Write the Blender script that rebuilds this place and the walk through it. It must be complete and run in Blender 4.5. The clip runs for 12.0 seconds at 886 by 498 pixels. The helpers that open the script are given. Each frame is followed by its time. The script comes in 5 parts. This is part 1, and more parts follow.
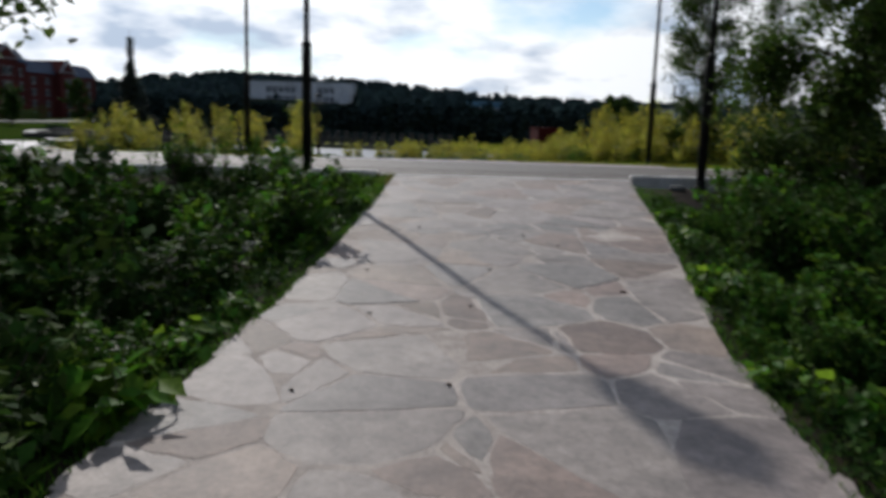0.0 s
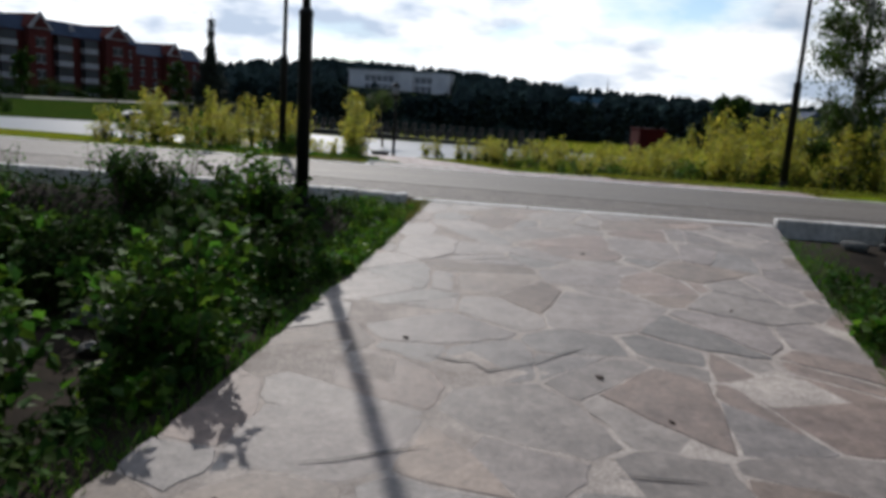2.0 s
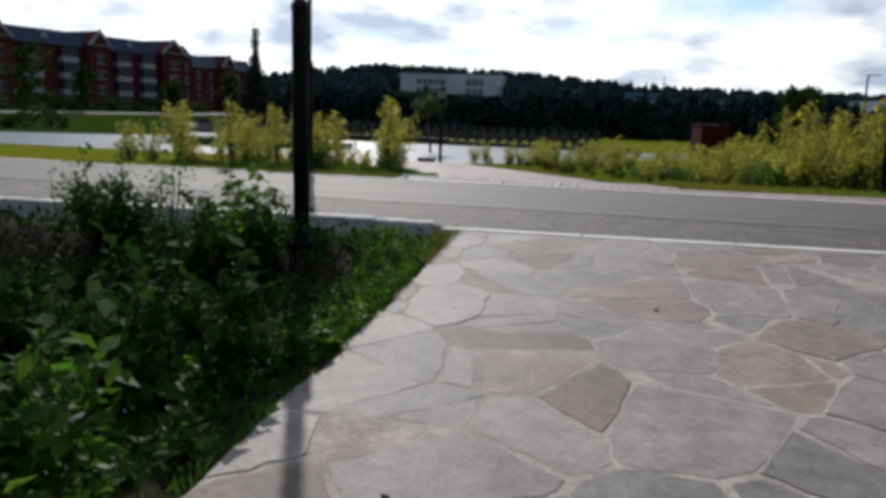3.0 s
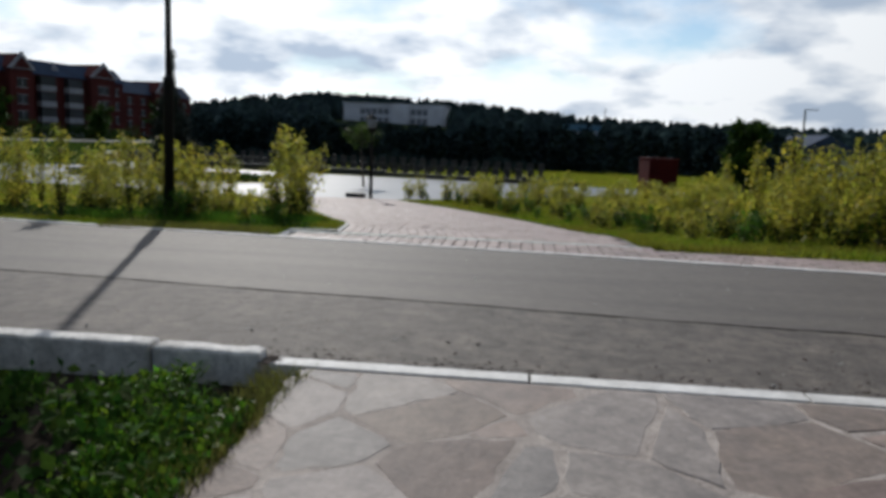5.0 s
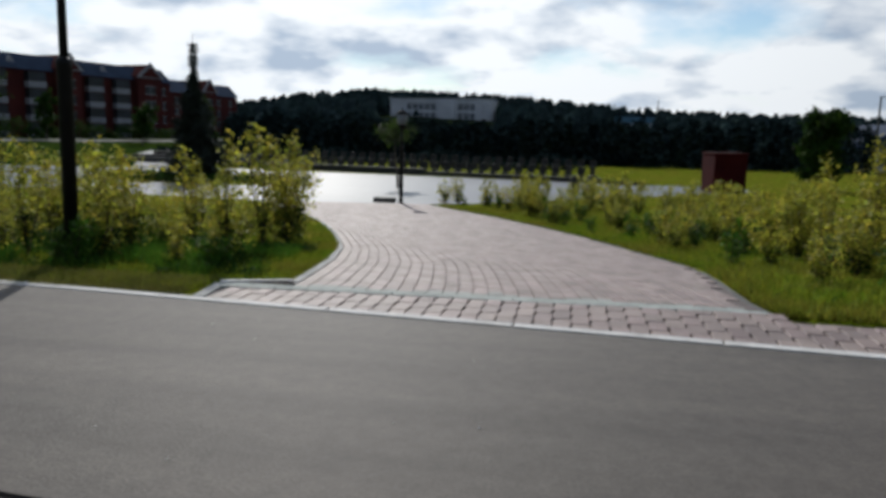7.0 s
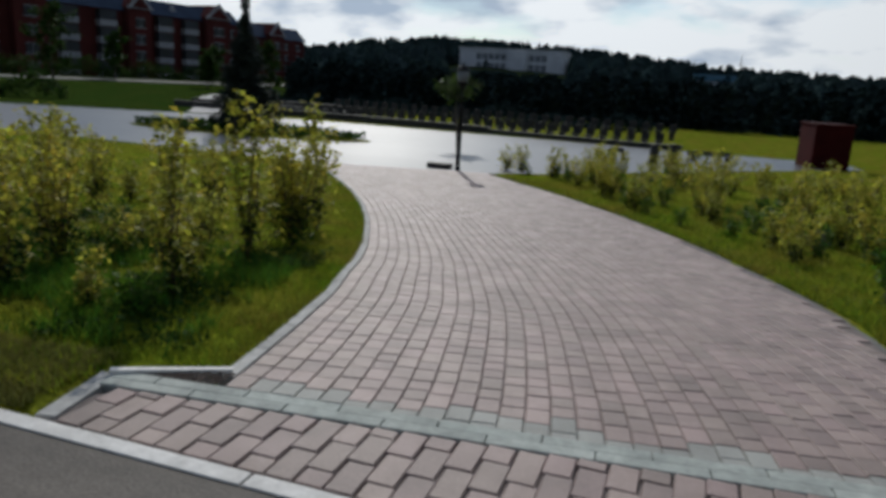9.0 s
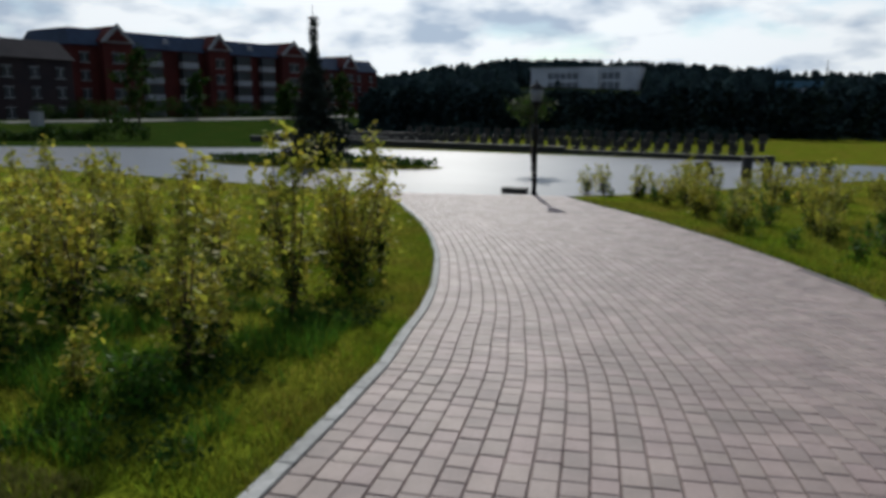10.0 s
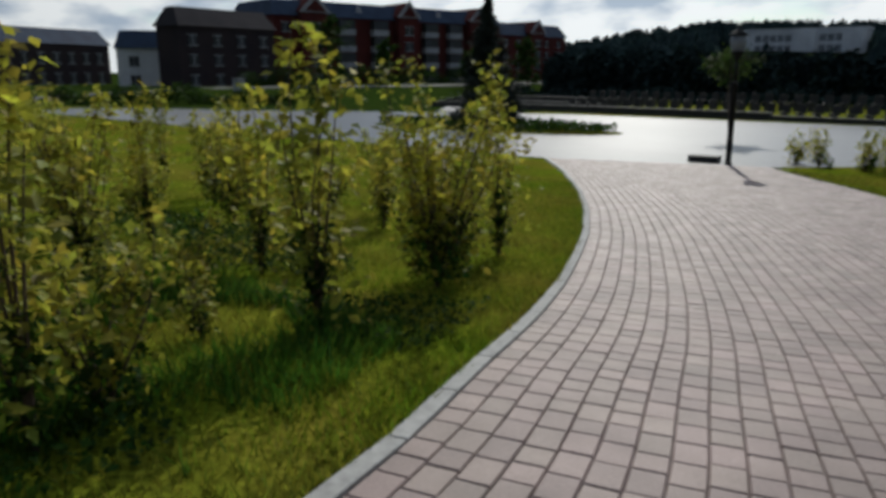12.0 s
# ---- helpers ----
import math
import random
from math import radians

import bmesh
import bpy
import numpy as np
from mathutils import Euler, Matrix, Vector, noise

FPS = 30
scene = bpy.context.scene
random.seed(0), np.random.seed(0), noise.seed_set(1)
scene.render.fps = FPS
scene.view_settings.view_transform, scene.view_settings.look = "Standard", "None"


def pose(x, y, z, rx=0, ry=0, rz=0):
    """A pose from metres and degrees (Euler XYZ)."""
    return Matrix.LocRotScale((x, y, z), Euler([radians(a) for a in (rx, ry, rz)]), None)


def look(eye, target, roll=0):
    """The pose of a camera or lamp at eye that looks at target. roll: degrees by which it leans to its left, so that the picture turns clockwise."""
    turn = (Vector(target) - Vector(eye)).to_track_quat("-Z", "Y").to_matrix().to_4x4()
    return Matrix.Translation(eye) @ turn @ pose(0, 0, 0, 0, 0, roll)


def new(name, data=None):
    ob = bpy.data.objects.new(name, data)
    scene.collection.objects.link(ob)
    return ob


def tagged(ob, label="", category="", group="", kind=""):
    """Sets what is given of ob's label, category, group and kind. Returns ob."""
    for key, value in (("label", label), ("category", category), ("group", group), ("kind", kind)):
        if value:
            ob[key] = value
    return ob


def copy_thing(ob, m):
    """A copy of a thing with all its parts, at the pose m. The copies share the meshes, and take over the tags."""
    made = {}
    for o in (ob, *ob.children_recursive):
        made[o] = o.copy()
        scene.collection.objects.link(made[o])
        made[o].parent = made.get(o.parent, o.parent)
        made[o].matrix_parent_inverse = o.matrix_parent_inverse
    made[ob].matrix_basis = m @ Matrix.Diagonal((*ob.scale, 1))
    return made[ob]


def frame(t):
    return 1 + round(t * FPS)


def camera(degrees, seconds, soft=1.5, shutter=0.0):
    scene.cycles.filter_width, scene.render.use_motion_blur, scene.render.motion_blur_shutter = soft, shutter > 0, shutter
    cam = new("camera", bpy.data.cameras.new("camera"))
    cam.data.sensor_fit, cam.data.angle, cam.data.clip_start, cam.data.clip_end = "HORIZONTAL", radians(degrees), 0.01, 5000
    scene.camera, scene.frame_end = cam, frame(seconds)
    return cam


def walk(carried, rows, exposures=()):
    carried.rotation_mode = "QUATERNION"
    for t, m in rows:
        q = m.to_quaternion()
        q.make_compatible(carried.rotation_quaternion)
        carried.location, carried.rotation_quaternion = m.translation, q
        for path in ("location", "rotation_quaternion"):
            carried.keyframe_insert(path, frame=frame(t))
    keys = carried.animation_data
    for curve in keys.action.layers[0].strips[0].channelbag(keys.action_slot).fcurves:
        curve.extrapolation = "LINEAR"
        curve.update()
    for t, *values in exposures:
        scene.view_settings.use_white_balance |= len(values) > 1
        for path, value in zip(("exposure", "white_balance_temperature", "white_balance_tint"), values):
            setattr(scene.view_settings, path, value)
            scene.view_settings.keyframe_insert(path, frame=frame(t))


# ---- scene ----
cam = camera(62.3, 12.0, 3.9, 0.12)
PATH = [
    (0, (0.733, -12.246, 0.905), (0.796, -10.276, 0.565), 1.6),
    (0.2, (0.764, -11.832, 0.939), (0.602, -9.858, 0.660), 4.3),
    (0.3, (0.766, -11.655, 0.978), (0.597, -9.675, 0.746), 4.2),
    (0.5, (0.814, -11.235, 1.003), (0.569, -9.259, 0.818), 3.7),
    (1, (0.938, -10.328, 0.969), (0.802, -8.376, 0.557), 0.8),
    (1.5, (1.213, -9.507, 1.033), (1.03, -7.567, 0.582), 0.8),
    (2, (1.265, -8.603, 1.09), (1.083, -6.646, 0.719), 3.6),
    (2.5, (1.253, -7.785, 1.135), (1.048, -5.815, 0.861), -0.2),
    (2.7, (1.285, -7.46, 1.173), (1.009, -5.511, 0.819), 0.8),
    (4.3, (1.315, -4.93, 1.160), (0.918, -3.011, 0.764), 2.6),
    (4.5, (1.305, -4.561, 1.148), (0.958, -2.631, 0.756), 1.6),
    (5, (1.311, -3.677, 1.241), (1.121, -1.707, 0.951), 2.2),
    (5.5, (1.366, -2.957, 1.311), (1.101, -1.016, 0.909), 2.5),
    (6, (1.34, -2.171, 1.303), (1.131, -0.233, 0.858), 3.1),
    (6.5, (1.35, -1.2, 1.301), (1.101, 0.725, 0.817), 2.9),
    (7, (1.32, -0.301, 1.34), (0.998, 1.649, 1.032), 1.4),
    (7.2, (1.322, -0.039, 1.391), (1.02, 1.895, 0.985), 1.6),
    (8.8, (1.017, 2.143, 1.623), (0.642, 4.07, 1.242), 3.5),
    (9, (0.96, 2.453, 1.626), (0.484, 4.344, 1.182), 3.4),
    (9.5, (0.766, 3.047, 1.59), (0.012, 4.863, 1.225), 3.2),
    (10, (0.623, 3.672, 1.567), (-0.059, 5.511, 1.179), 0.2),
    (10.5, (0.572, 4.397, 1.576), (-0.18, 6.209, 1.187), 2.7),
    (11, (0.444, 4.913, 1.53), (-0.104, 6.786, 1.096), 4.8),
    (11.5, (0.434, 5.489, 1.419), (-0.427, 7.258, 1.058), 1.8),
    (12, (0.172, 6.006, 1.168), (-0.938, 7.602, 0.7), -0.2),
]
walk(cam, [(t, look(eye, target, roll)) for t, eye, target, roll in PATH],
     [(0, 0.06, 6400, 10), (1, 0.15, 6400, 10), (2.5, 0.16, 6400, 10), (4.5, 0.0, 6400, 9), (7, -0.12, 6350, 8), (9, -0.34, 6300, 7.5), (10, -0.18, 6300, 7), (11.5, -0.24, 6300, 6), (12, -0.26, 6450, 6)])


# ---- world, sun, exposure ----
SUN_DIR = Vector((-0.345, 0.935, 0.655)).normalized()
SUN_EL = math.asin(SUN_DIR.z)


def build_world():
    world = bpy.data.worlds.new("world")
    scene.world = world
    world.use_nodes = True
    nt = world.node_tree
    nt.nodes.clear()
    N, L = nt.nodes.new, nt.links.new
    out = N("ShaderNodeOutputWorld")
    sky = N("ShaderNodeTexSky")
    sky.sky_type = 'NISHITA'
    sky.sun_disc = False
    sky.sun_elevation = SUN_EL
    sky.sun_rotation = math.atan2(SUN_DIR.x, SUN_DIR.y)
    sky.air_density, sky.dust_density, sky.ozone_density = 1.0, 0.2, 2.0
    bg = N("ShaderNodeBackground")
    bg.inputs["Strength"].default_value = 0.10
    L(sky.outputs[0], bg.inputs[0])
    # cloud layer: flat noise sheet seen in perspective
    tc = N("ShaderNodeTexCoord")
    sep = N("ShaderNodeSeparateXYZ")
    L(tc.outputs["Generated"], sep.inputs[0])
    zc = N("ShaderNodeMath"); zc.operation = 'MAXIMUM'; zc.inputs[1].default_value = 0.0
    L(sep.outputs[2], zc.inputs[0])
    za = N("ShaderNodeMath"); za.operation = 'ADD'; za.inputs[1].default_value = 0.30
    L(zc.outputs[0], za.inputs[0])
    comb = N("ShaderNodeCombineXYZ")
    for i in (0, 1):
        d = N("ShaderNodeMath"); d.operation = 'DIVIDE'
        L(sep.outputs[i], d.inputs[0]); L(za.outputs[0], d.inputs[1]); L(d.outputs[0], comb.inputs[i])
    n1 = N("ShaderNodeTexNoise")
    n1.inputs["Scale"].default_value, n1.inputs["Detail"].default_value, n1.inputs["Roughness"].default_value = 1.7, 8, 0.50
    L(comb.outputs[0], n1.inputs["Vector"])
    cover = N("ShaderNodeMapRange")
    cover.inputs[1].default_value, cover.inputs[2].default_value = 0.43, 0.56
    low = N("ShaderNodeMapRange")
    low.inputs[1].default_value, low.inputs[2].default_value, low.inputs[3].default_value, low.inputs[4].default_value = 0.0, 0.22, 0.17, 0.0
    L(sep.outputs[2], low.inputs[0])
    more = N("ShaderNodeMath"); more.operation = 'ADD'
    L(n1.outputs[0], more.inputs[0]); L(low.outputs[0], more.inputs[1]); L(more.outputs[0], cover.inputs[0])
    n2 = N("ShaderNodeTexNoise")
    n2.inputs["Scale"].default_value, n2.inputs["Detail"].default_value = 2.6, 6
    sh = N("ShaderNodeVectorMath"); sh.operation = 'ADD'; sh.inputs[1].default_value = (3.4, 1.3, 0.0)
    L(comb.outputs[0], sh.inputs[0]); L(sh.outputs[0], n2.inputs["Vector"])
    ramp = N("ShaderNodeValToRGB")
    ramp.color_ramp.elements[0].position, ramp.color_ramp.elements[0].color = 0.46, (0.95, 0.97, 1.0, 1)
    ramp.color_ramp.elements[1].position, ramp.color_ramp.elements[1].color = 0.60, (0.44, 0.52, 0.64, 1)
    clear = N("ShaderNodeMath"); clear.operation = 'MULTIPLY_ADD'
    clear.inputs[1].default_value = -0.35
    L(low.outputs[0], clear.inputs[0]); L(n2.outputs[0], clear.inputs[2]); L(clear.outputs[0], ramp.inputs[0])
    bgc = N("ShaderNodeBackground")
    dot = N("ShaderNodeVectorMath"); dot.operation = 'DOT_PRODUCT'; dot.inputs[1].default_value = SUN_DIR
    L(tc.outputs["Generated"], dot.inputs[0])
    glow = N("ShaderNodeMapRange")
    glow.inputs[1].default_value, glow.inputs[2].default_value, glow.inputs[3].default_value, glow.inputs[4].default_value = 0.0, 1.0, 0.26, 1.26
    L(dot.outputs["Value"], glow.inputs[0])
    L(glow.outputs[0], bgc.inputs["Strength"])
    L(ramp.outputs[0], bgc.inputs[0])
    mix = N("ShaderNodeMixShader")
    L(cover.outputs[0], mix.inputs[0]); L(bg.outputs[0], mix.inputs[1]); L(bgc.outputs[0], mix.inputs[2])
    L(mix.outputs[0], out.inputs[0])


build_world()
sun_data = bpy.data.lights.new("sun", 'SUN')
sun_data.energy, sun_data.angle, sun_data.color = 3.0, radians(0.6), (1.0, 0.95, 0.89)
sun = new("sun", sun_data)
sun.matrix_world = look(SUN_DIR * 50, (0, 0, 0))


# ---- materials ----
def material(name, base, second=None, rough=0.8, scale=8.0, fine=90.0, bump=0.15, vary=0.0, metal=0.0, translucent=0.0,
             spec=0.5, island=False, contrast=(0.35, 0.65), fine_mix=0.25, blotch=0.0, stretch=None):
    """Two-scale noise between two base colours, fine relief, a per-piece brightness change, optional light through leaves."""
    m = bpy.data.materials.new(name)
    m.use_nodes = True
    nt = m.node_tree
    N, L = nt.nodes.new, nt.links.new
    b = nt.nodes["Principled BSDF"]
    second = second or tuple(c * 0.7 for c in base)
    geo = N("ShaderNodeNewGeometry")
    n1 = N("ShaderNodeTexNoise")
    n1.inputs["Scale"].default_value, n1.inputs["Detail"].default_value = scale, 4
    n2 = N("ShaderNodeTexNoise")
    n2.inputs["Scale"].default_value, n2.inputs["Detail"].default_value = fine, 3
    if stretch:
        st = N("ShaderNodeVectorMath"); st.operation = 'MULTIPLY'
        st.inputs[1].default_value = stretch
        L(geo.outputs["Position"], st.inputs[0]); L(st.outputs[0], n1.inputs["Vector"])
    else:
        L(geo.outputs["Position"], n1.inputs["Vector"])
    L(geo.outputs["Position"], n2.inputs["Vector"])
    r = N("ShaderNodeMapRange")
    r.inputs[1].default_value, r.inputs[2].default_value = contrast
    L(n1.outputs[0], r.inputs[0])
    mix = N("ShaderNodeMix"); mix.data_type = 'RGBA'
    mix.inputs[6].default_value, mix.inputs[7].default_value = (*base, 1), (*second, 1)
    L(r.outputs[0], mix.inputs[0])
    hsv = N("ShaderNodeHueSaturation")
    L(mix.outputs[2], hsv.inputs["Color"])
    f = N("ShaderNodeMapRange")
    f.inputs[1].default_value, f.inputs[2].default_value = 0.3, 0.7
    f.inputs[3].default_value, f.inputs[4].default_value = 1 - fine_mix, 1 + fine_mix
    L(n2.outputs[0], f.inputs[0])
    if vary:
        if island:
            src = geo.outputs["Random Per Island"]
        else:
            oi = N("ShaderNodeObjectInfo")
            src = oi.outputs["Random"]
        v = N("ShaderNodeMapRange")
        v.inputs[3].default_value, v.inputs[4].default_value = 1 - vary, 1 + vary
        L(src, v.inputs[0])
        mul = N("ShaderNodeMath"); mul.operation = 'MULTIPLY'
        L(v.outputs[0], mul.inputs[0]); L(f.outputs[0], mul.inputs[1])
        L(mul.outputs[0], hsv.inputs["Value"])
        hv = N("ShaderNodeMath"); hv.operation = 'MULTIPLY_ADD'
        hv.inputs[1].default_value, hv.inputs[2].default_value = 37.7, 0.0
        fr = N("ShaderNodeMath"); fr.operation = 'FRACT'
        L(src, hv.inputs[0]); L(hv.outputs[0], fr.inputs[0])
        h2 = N("ShaderNodeMapRange")
        h2.inputs[3].default_value, h2.inputs[4].default_value = 0.5 - vary * 0.06, 0.5 + vary * 0.06
        L(fr.outputs[0], h2.inputs[0]); L(h2.outputs[0], hsv.inputs["Hue"])
    else:
        L(f.outputs[0], hsv.inputs["Value"])
    if blotch:
        # stains and worn patches with shapes of their own
        n3 = N("ShaderNodeTexNoise")
        n3.inputs["Scale"].default_value, n3.inputs["Detail"].default_value, n3.inputs["Roughness"].default_value = scale * 3.7, 8, 0.68
        L(geo.outputs["Position"], n3.inputs["Vector"])
        br = N("ShaderNodeMapRange")
        br.inputs[1].default_value, br.inputs[2].default_value = 0.35, 0.66
        br.inputs[3].default_value, br.inputs[4].default_value = 1 + blotch * 0.6, 1 - blotch
        L(n3.outputs[0], br.inputs[0])
        sc = N("ShaderNodeVectorMath"); sc.operation = 'SCALE'
        L(hsv.outputs[0], sc.inputs[0]); L(br.outputs[0], sc.inputs["Scale"])
        L(sc.outputs[0], b.inputs["Base Color"])
    else:
        L(hsv.outputs[0], b.inputs["Base Color"])
    b.inputs["Roughness"].default_value, b.inputs["Metallic"].default_value = rough, metal
    b.inputs["Specular IOR Level"].default_value = spec
    if bump:
        bp = N("ShaderNodeBump")
        bp.inputs["Strength"].default_value, bp.inputs["Distance"].default_value = bump, 0.01
        L(n2.outputs[0], bp.inputs["Height"])
        L(bp.outputs[0], b.inputs["Normal"])
    if translucent:
        tr = N("ShaderNodeBsdfTranslucent")
        L(hsv.outputs[0], tr.inputs[0])
        ms = N("ShaderNodeMixShader")
        ms.inputs[0].default_value = translucent
        out = nt.nodes["Material Output"]
        L(b.outputs[0], ms.inputs[1]); L(tr.outputs[0], ms.inputs[2]); L(ms.outputs[0], out.inputs[0])
    return m


M = {}
M["soil"] = material("soil", (0.035, 0.027, 0.020), (0.018, 0.015, 0.012), 0.95, 3, 60, 0.5, spec=0.05)
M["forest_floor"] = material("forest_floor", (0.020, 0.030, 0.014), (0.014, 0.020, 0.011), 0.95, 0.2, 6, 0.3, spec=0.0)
# darker copy of the lawn colour; puts shade into the far left bank
M["lawn_shaded"] = material("lawn_shaded", (0.022, 0.046, 0.008), (0.034, 0.050, 0.010), 0.95, 0.4, 12, 0.6, fine_mix=0.4, spec=0.0, blotch=0.3)
M["lawn"] = material("lawn", (0.108, 0.152, 0.010), (0.156, 0.140, 0.019), 0.95, 0.7, 30, 0.6, fine_mix=0.45, spec=0.0, blotch=0.34)
M["asphalt"] = material("asphalt", (0.114, 0.096, 0.080), (0.072, 0.060, 0.050), 0.72, 2.6, 60, 0.35, fine_mix=0.20, spec=0.4, contrast=(0.32, 0.68), blotch=0.2, stretch=(0.10, 1.0, 1.0))
M["asphalt_old"] = material("asphalt_old", (0.070, 0.057, 0.047), (0.119, 0.097, 0.080), 0.76, 2.2, 70, 0.6, fine_mix=0.34, spec=0.4, contrast=(0.3, 0.7), blotch=0.5)
M["tar"] = material("tar", (0.035, 0.033, 0.032), None, 0.7, 5, 80, 0.3)
M["kerb"] = material("kerb", (0.70, 0.68, 0.65), (0.56, 0.54, 0.51), 0.75, 3, 40, 0.2, vary=0.06, fine_mix=0.06, blotch=0.18)
M["kerb_worn"] = material("kerb_worn", (0.66, 0.635, 0.60), (0.46, 0.44, 0.41), 0.8, 4, 50, 0.4, vary=0.10, fine_mix=0.10, blotch=0.34)
M["kerb_grey"] = material("kerb_grey", (0.44, 0.435, 0.415), (0.34, 0.335, 0.32), 0.85, 3, 40, 0.2, vary=0.08, fine_mix=0.08, blotch=0.22)
M["flag_grey"] = material("flag_grey", (0.208, 0.183, 0.168), (0.156, 0.137, 0.126), 0.66, 2.4, 34, 0.4, vary=0.14, fine_mix=0.16, spec=0.45, blotch=0.32)
M["mortar"] = material("mortar", (0.44, 0.385, 0.343), (0.32, 0.276, 0.246), 0.95, 4, 70, 0.4, spec=0.2, blotch=0.22)
M["flag"] = material("flag", (0.255, 0.215, 0.193), (0.190, 0.161, 0.146), 0.66, 2.4, 34, 0.35, vary=0.14, fine_mix=0.14, spec=0.45, blotch=0.30)
M["flag_pink"] = material("flag_pink", (0.262, 0.196, 0.160), (0.190, 0.146, 0.125), 0.66, 2.4, 34, 0.35, vary=0.16, fine_mix=0.14, spec=0.45, blotch=0.30)
M["flag_brown"] = material("flag_brown", (0.205, 0.155, 0.126), (0.150, 0.114, 0.096), 0.68, 2.4, 34, 0.4, vary=0.16, fine_mix=0.14, spec=0.4, blotch=0.30)
M["paver"] = material("paver", (0.290, 0.214, 0.192), (0.208, 0.150, 0.134), 0.62, 2.5, 120, 0.3, vary=0.19, fine_mix=0.16, spec=0.45)
M["paver_joined"] = material("paver_joined", (0.290, 0.214, 0.192), (0.208, 0.150, 0.134), 0.62, 2.5, 120, 0.3, vary=0.19, fine_mix=0.16, spec=0.45, island=True)
M["paver_grey"] = material("paver_grey", (0.300, 0.300, 0.275), (0.235, 0.235, 0.215), 0.7, 3, 90, 0.3, vary=0.14, fine_mix=0.14, spec=0.4)
M["band"] = material("band", (0.40, 0.425, 0.39), (0.30, 0.325, 0.30), 0.85, 3, 40, 0.2, vary=0.12, fine_mix=0.10, blotch=0.24)
M["joint"] = material("joint", (0.150, 0.122, 0.112), None, 0.95, 9, 90, 0.3)
M["plaza"] = material("plaza", (0.078, 0.076, 0.080), (0.062, 0.060, 0.064), 0.35, 0.6, 40, 0.05, spec=0.32, blotch=0.15)
M["steel_black"] = material("steel_black", (0.005, 0.0055, 0.006), (0.009, 0.009, 0.010), 0.6, 6, 90, 0.06, fine_mix=0.1, spec=0.22)
M["lamp_glass"] = material("lamp_glass", (0.26, 0.29, 0.34), (0.20, 0.22, 0.26), 0.35, 6, 60, 0.0, translucent=0.25, fine_mix=0.05)
M["leaf_gold"] = material("leaf_gold", (0.43, 0.39, 0.045), (0.24, 0.26, 0.036), 0.6, 2.2, 30, 0.0, vary=0.48, translucent=0.56, island=True, spec=0.25)
M["leaf_green"] = material("leaf_green", (0.070, 0.155, 0.014), (0.040, 0.095, 0.012), 0.6, 1.5, 30, 0.0, vary=0.45, translucent=0.5, island=True, spec=0.14)
M["leaf_bright"] = material("leaf_bright", (0.100, 0.205, 0.014), (0.058, 0.130, 0.012), 0.5, 1.5, 30, 0.0, vary=0.5, translucent=0.52, island=True, spec=0.2)
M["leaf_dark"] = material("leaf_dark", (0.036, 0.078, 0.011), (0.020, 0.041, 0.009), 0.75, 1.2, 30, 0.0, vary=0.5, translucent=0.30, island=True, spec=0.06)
M["leaf_tree"] = material("leaf_tree", (0.060, 0.105, 0.016), (0.035, 0.060, 0.012), 0.55, 1.0, 30, 0.0, vary=0.4, translucent=0.48, island=True, spec=0.2)
M["blade"] = material("blade", (0.138, 0.204, 0.013), (0.196, 0.184, 0.026), 0.7, 0.8, 20, 0.0, vary=0.5, translucent=0.50, island=True, spec=0.15)
M["blade_dry"] = material("blade_dry", (0.22, 0.20, 0.050), (0.14, 0.145, 0.035), 0.7, 1.2, 20, 0.0, vary=0.35, translucent=0.35, island=True, spec=0.2)
M["needle"] = material("needle", (0.022, 0.036, 0.024), (0.015, 0.024, 0.018), 0.8, 1.0, 20, 0.0, vary=0.35, island=True)
# leaf colour lifted and blued to stand in for distance haze
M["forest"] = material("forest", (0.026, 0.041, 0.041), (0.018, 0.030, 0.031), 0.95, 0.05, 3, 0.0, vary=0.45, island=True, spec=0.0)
M["bark"] = material("bark", (0.11, 0.085, 0.065), (0.06, 0.05, 0.04), 0.9, 6, 50, 0.5)
M["birch_bark"] = material("birch_bark", (0.55, 0.53, 0.50), (0.12, 0.11, 0.10), 0.8, 9, 50, 0.3, contrast=(0.5, 0.62))
M["twig"] = material("twig", (0.085, 0.055, 0.035), (0.05, 0.035, 0.025), 0.85, 9, 60, 0.2)
M["brick_wall"] = material("brick_wall", (0.100, 0.026, 0.023), (0.072, 0.020, 0.019), 0.85, 0.3, 8, 0.1, spec=0.08)
M["brick_dark"] = material("brick_dark", (0.046, 0.034, 0.036), (0.034, 0.027, 0.031), 0.85, 0.3, 8, 0.1, spec=0.08)
M["render_wall"] = material("render_wall", (0.66, 0.665, 0.69), (0.54, 0.55, 0.58), 0.85, 0.2, 6, 0.1, spec=0.2)
M["roof_blue"] = material("roof_blue", (0.042, 0.064, 0.110), (0.032, 0.048, 0.084), 0.8, 0.4, 6, 0.1, spec=0.15)
M["roof_dark"] = material("roof_dark", (0.040, 0.036, 0.042), (0.030, 0.028, 0.034), 0.85, 0.4, 6, 0.1, spec=0.1)
M["roof_azure"] = material("roof_azure", (0.10, 0.24, 0.34), (0.08, 0.18, 0.26), 0.5, 0.4, 6, 0.1)
M["white_trim"] = material("white_trim", (0.34, 0.345, 0.37), (0.25, 0.255, 0.28), 0.7, 0.6, 9, 0.05, spec=0.2)
M["window_dark"] = material("window_dark", (0.022, 0.026, 0.024), (0.035, 0.04, 0.05), 0.45, 0.3, 3, 0.0, spec=0.3)
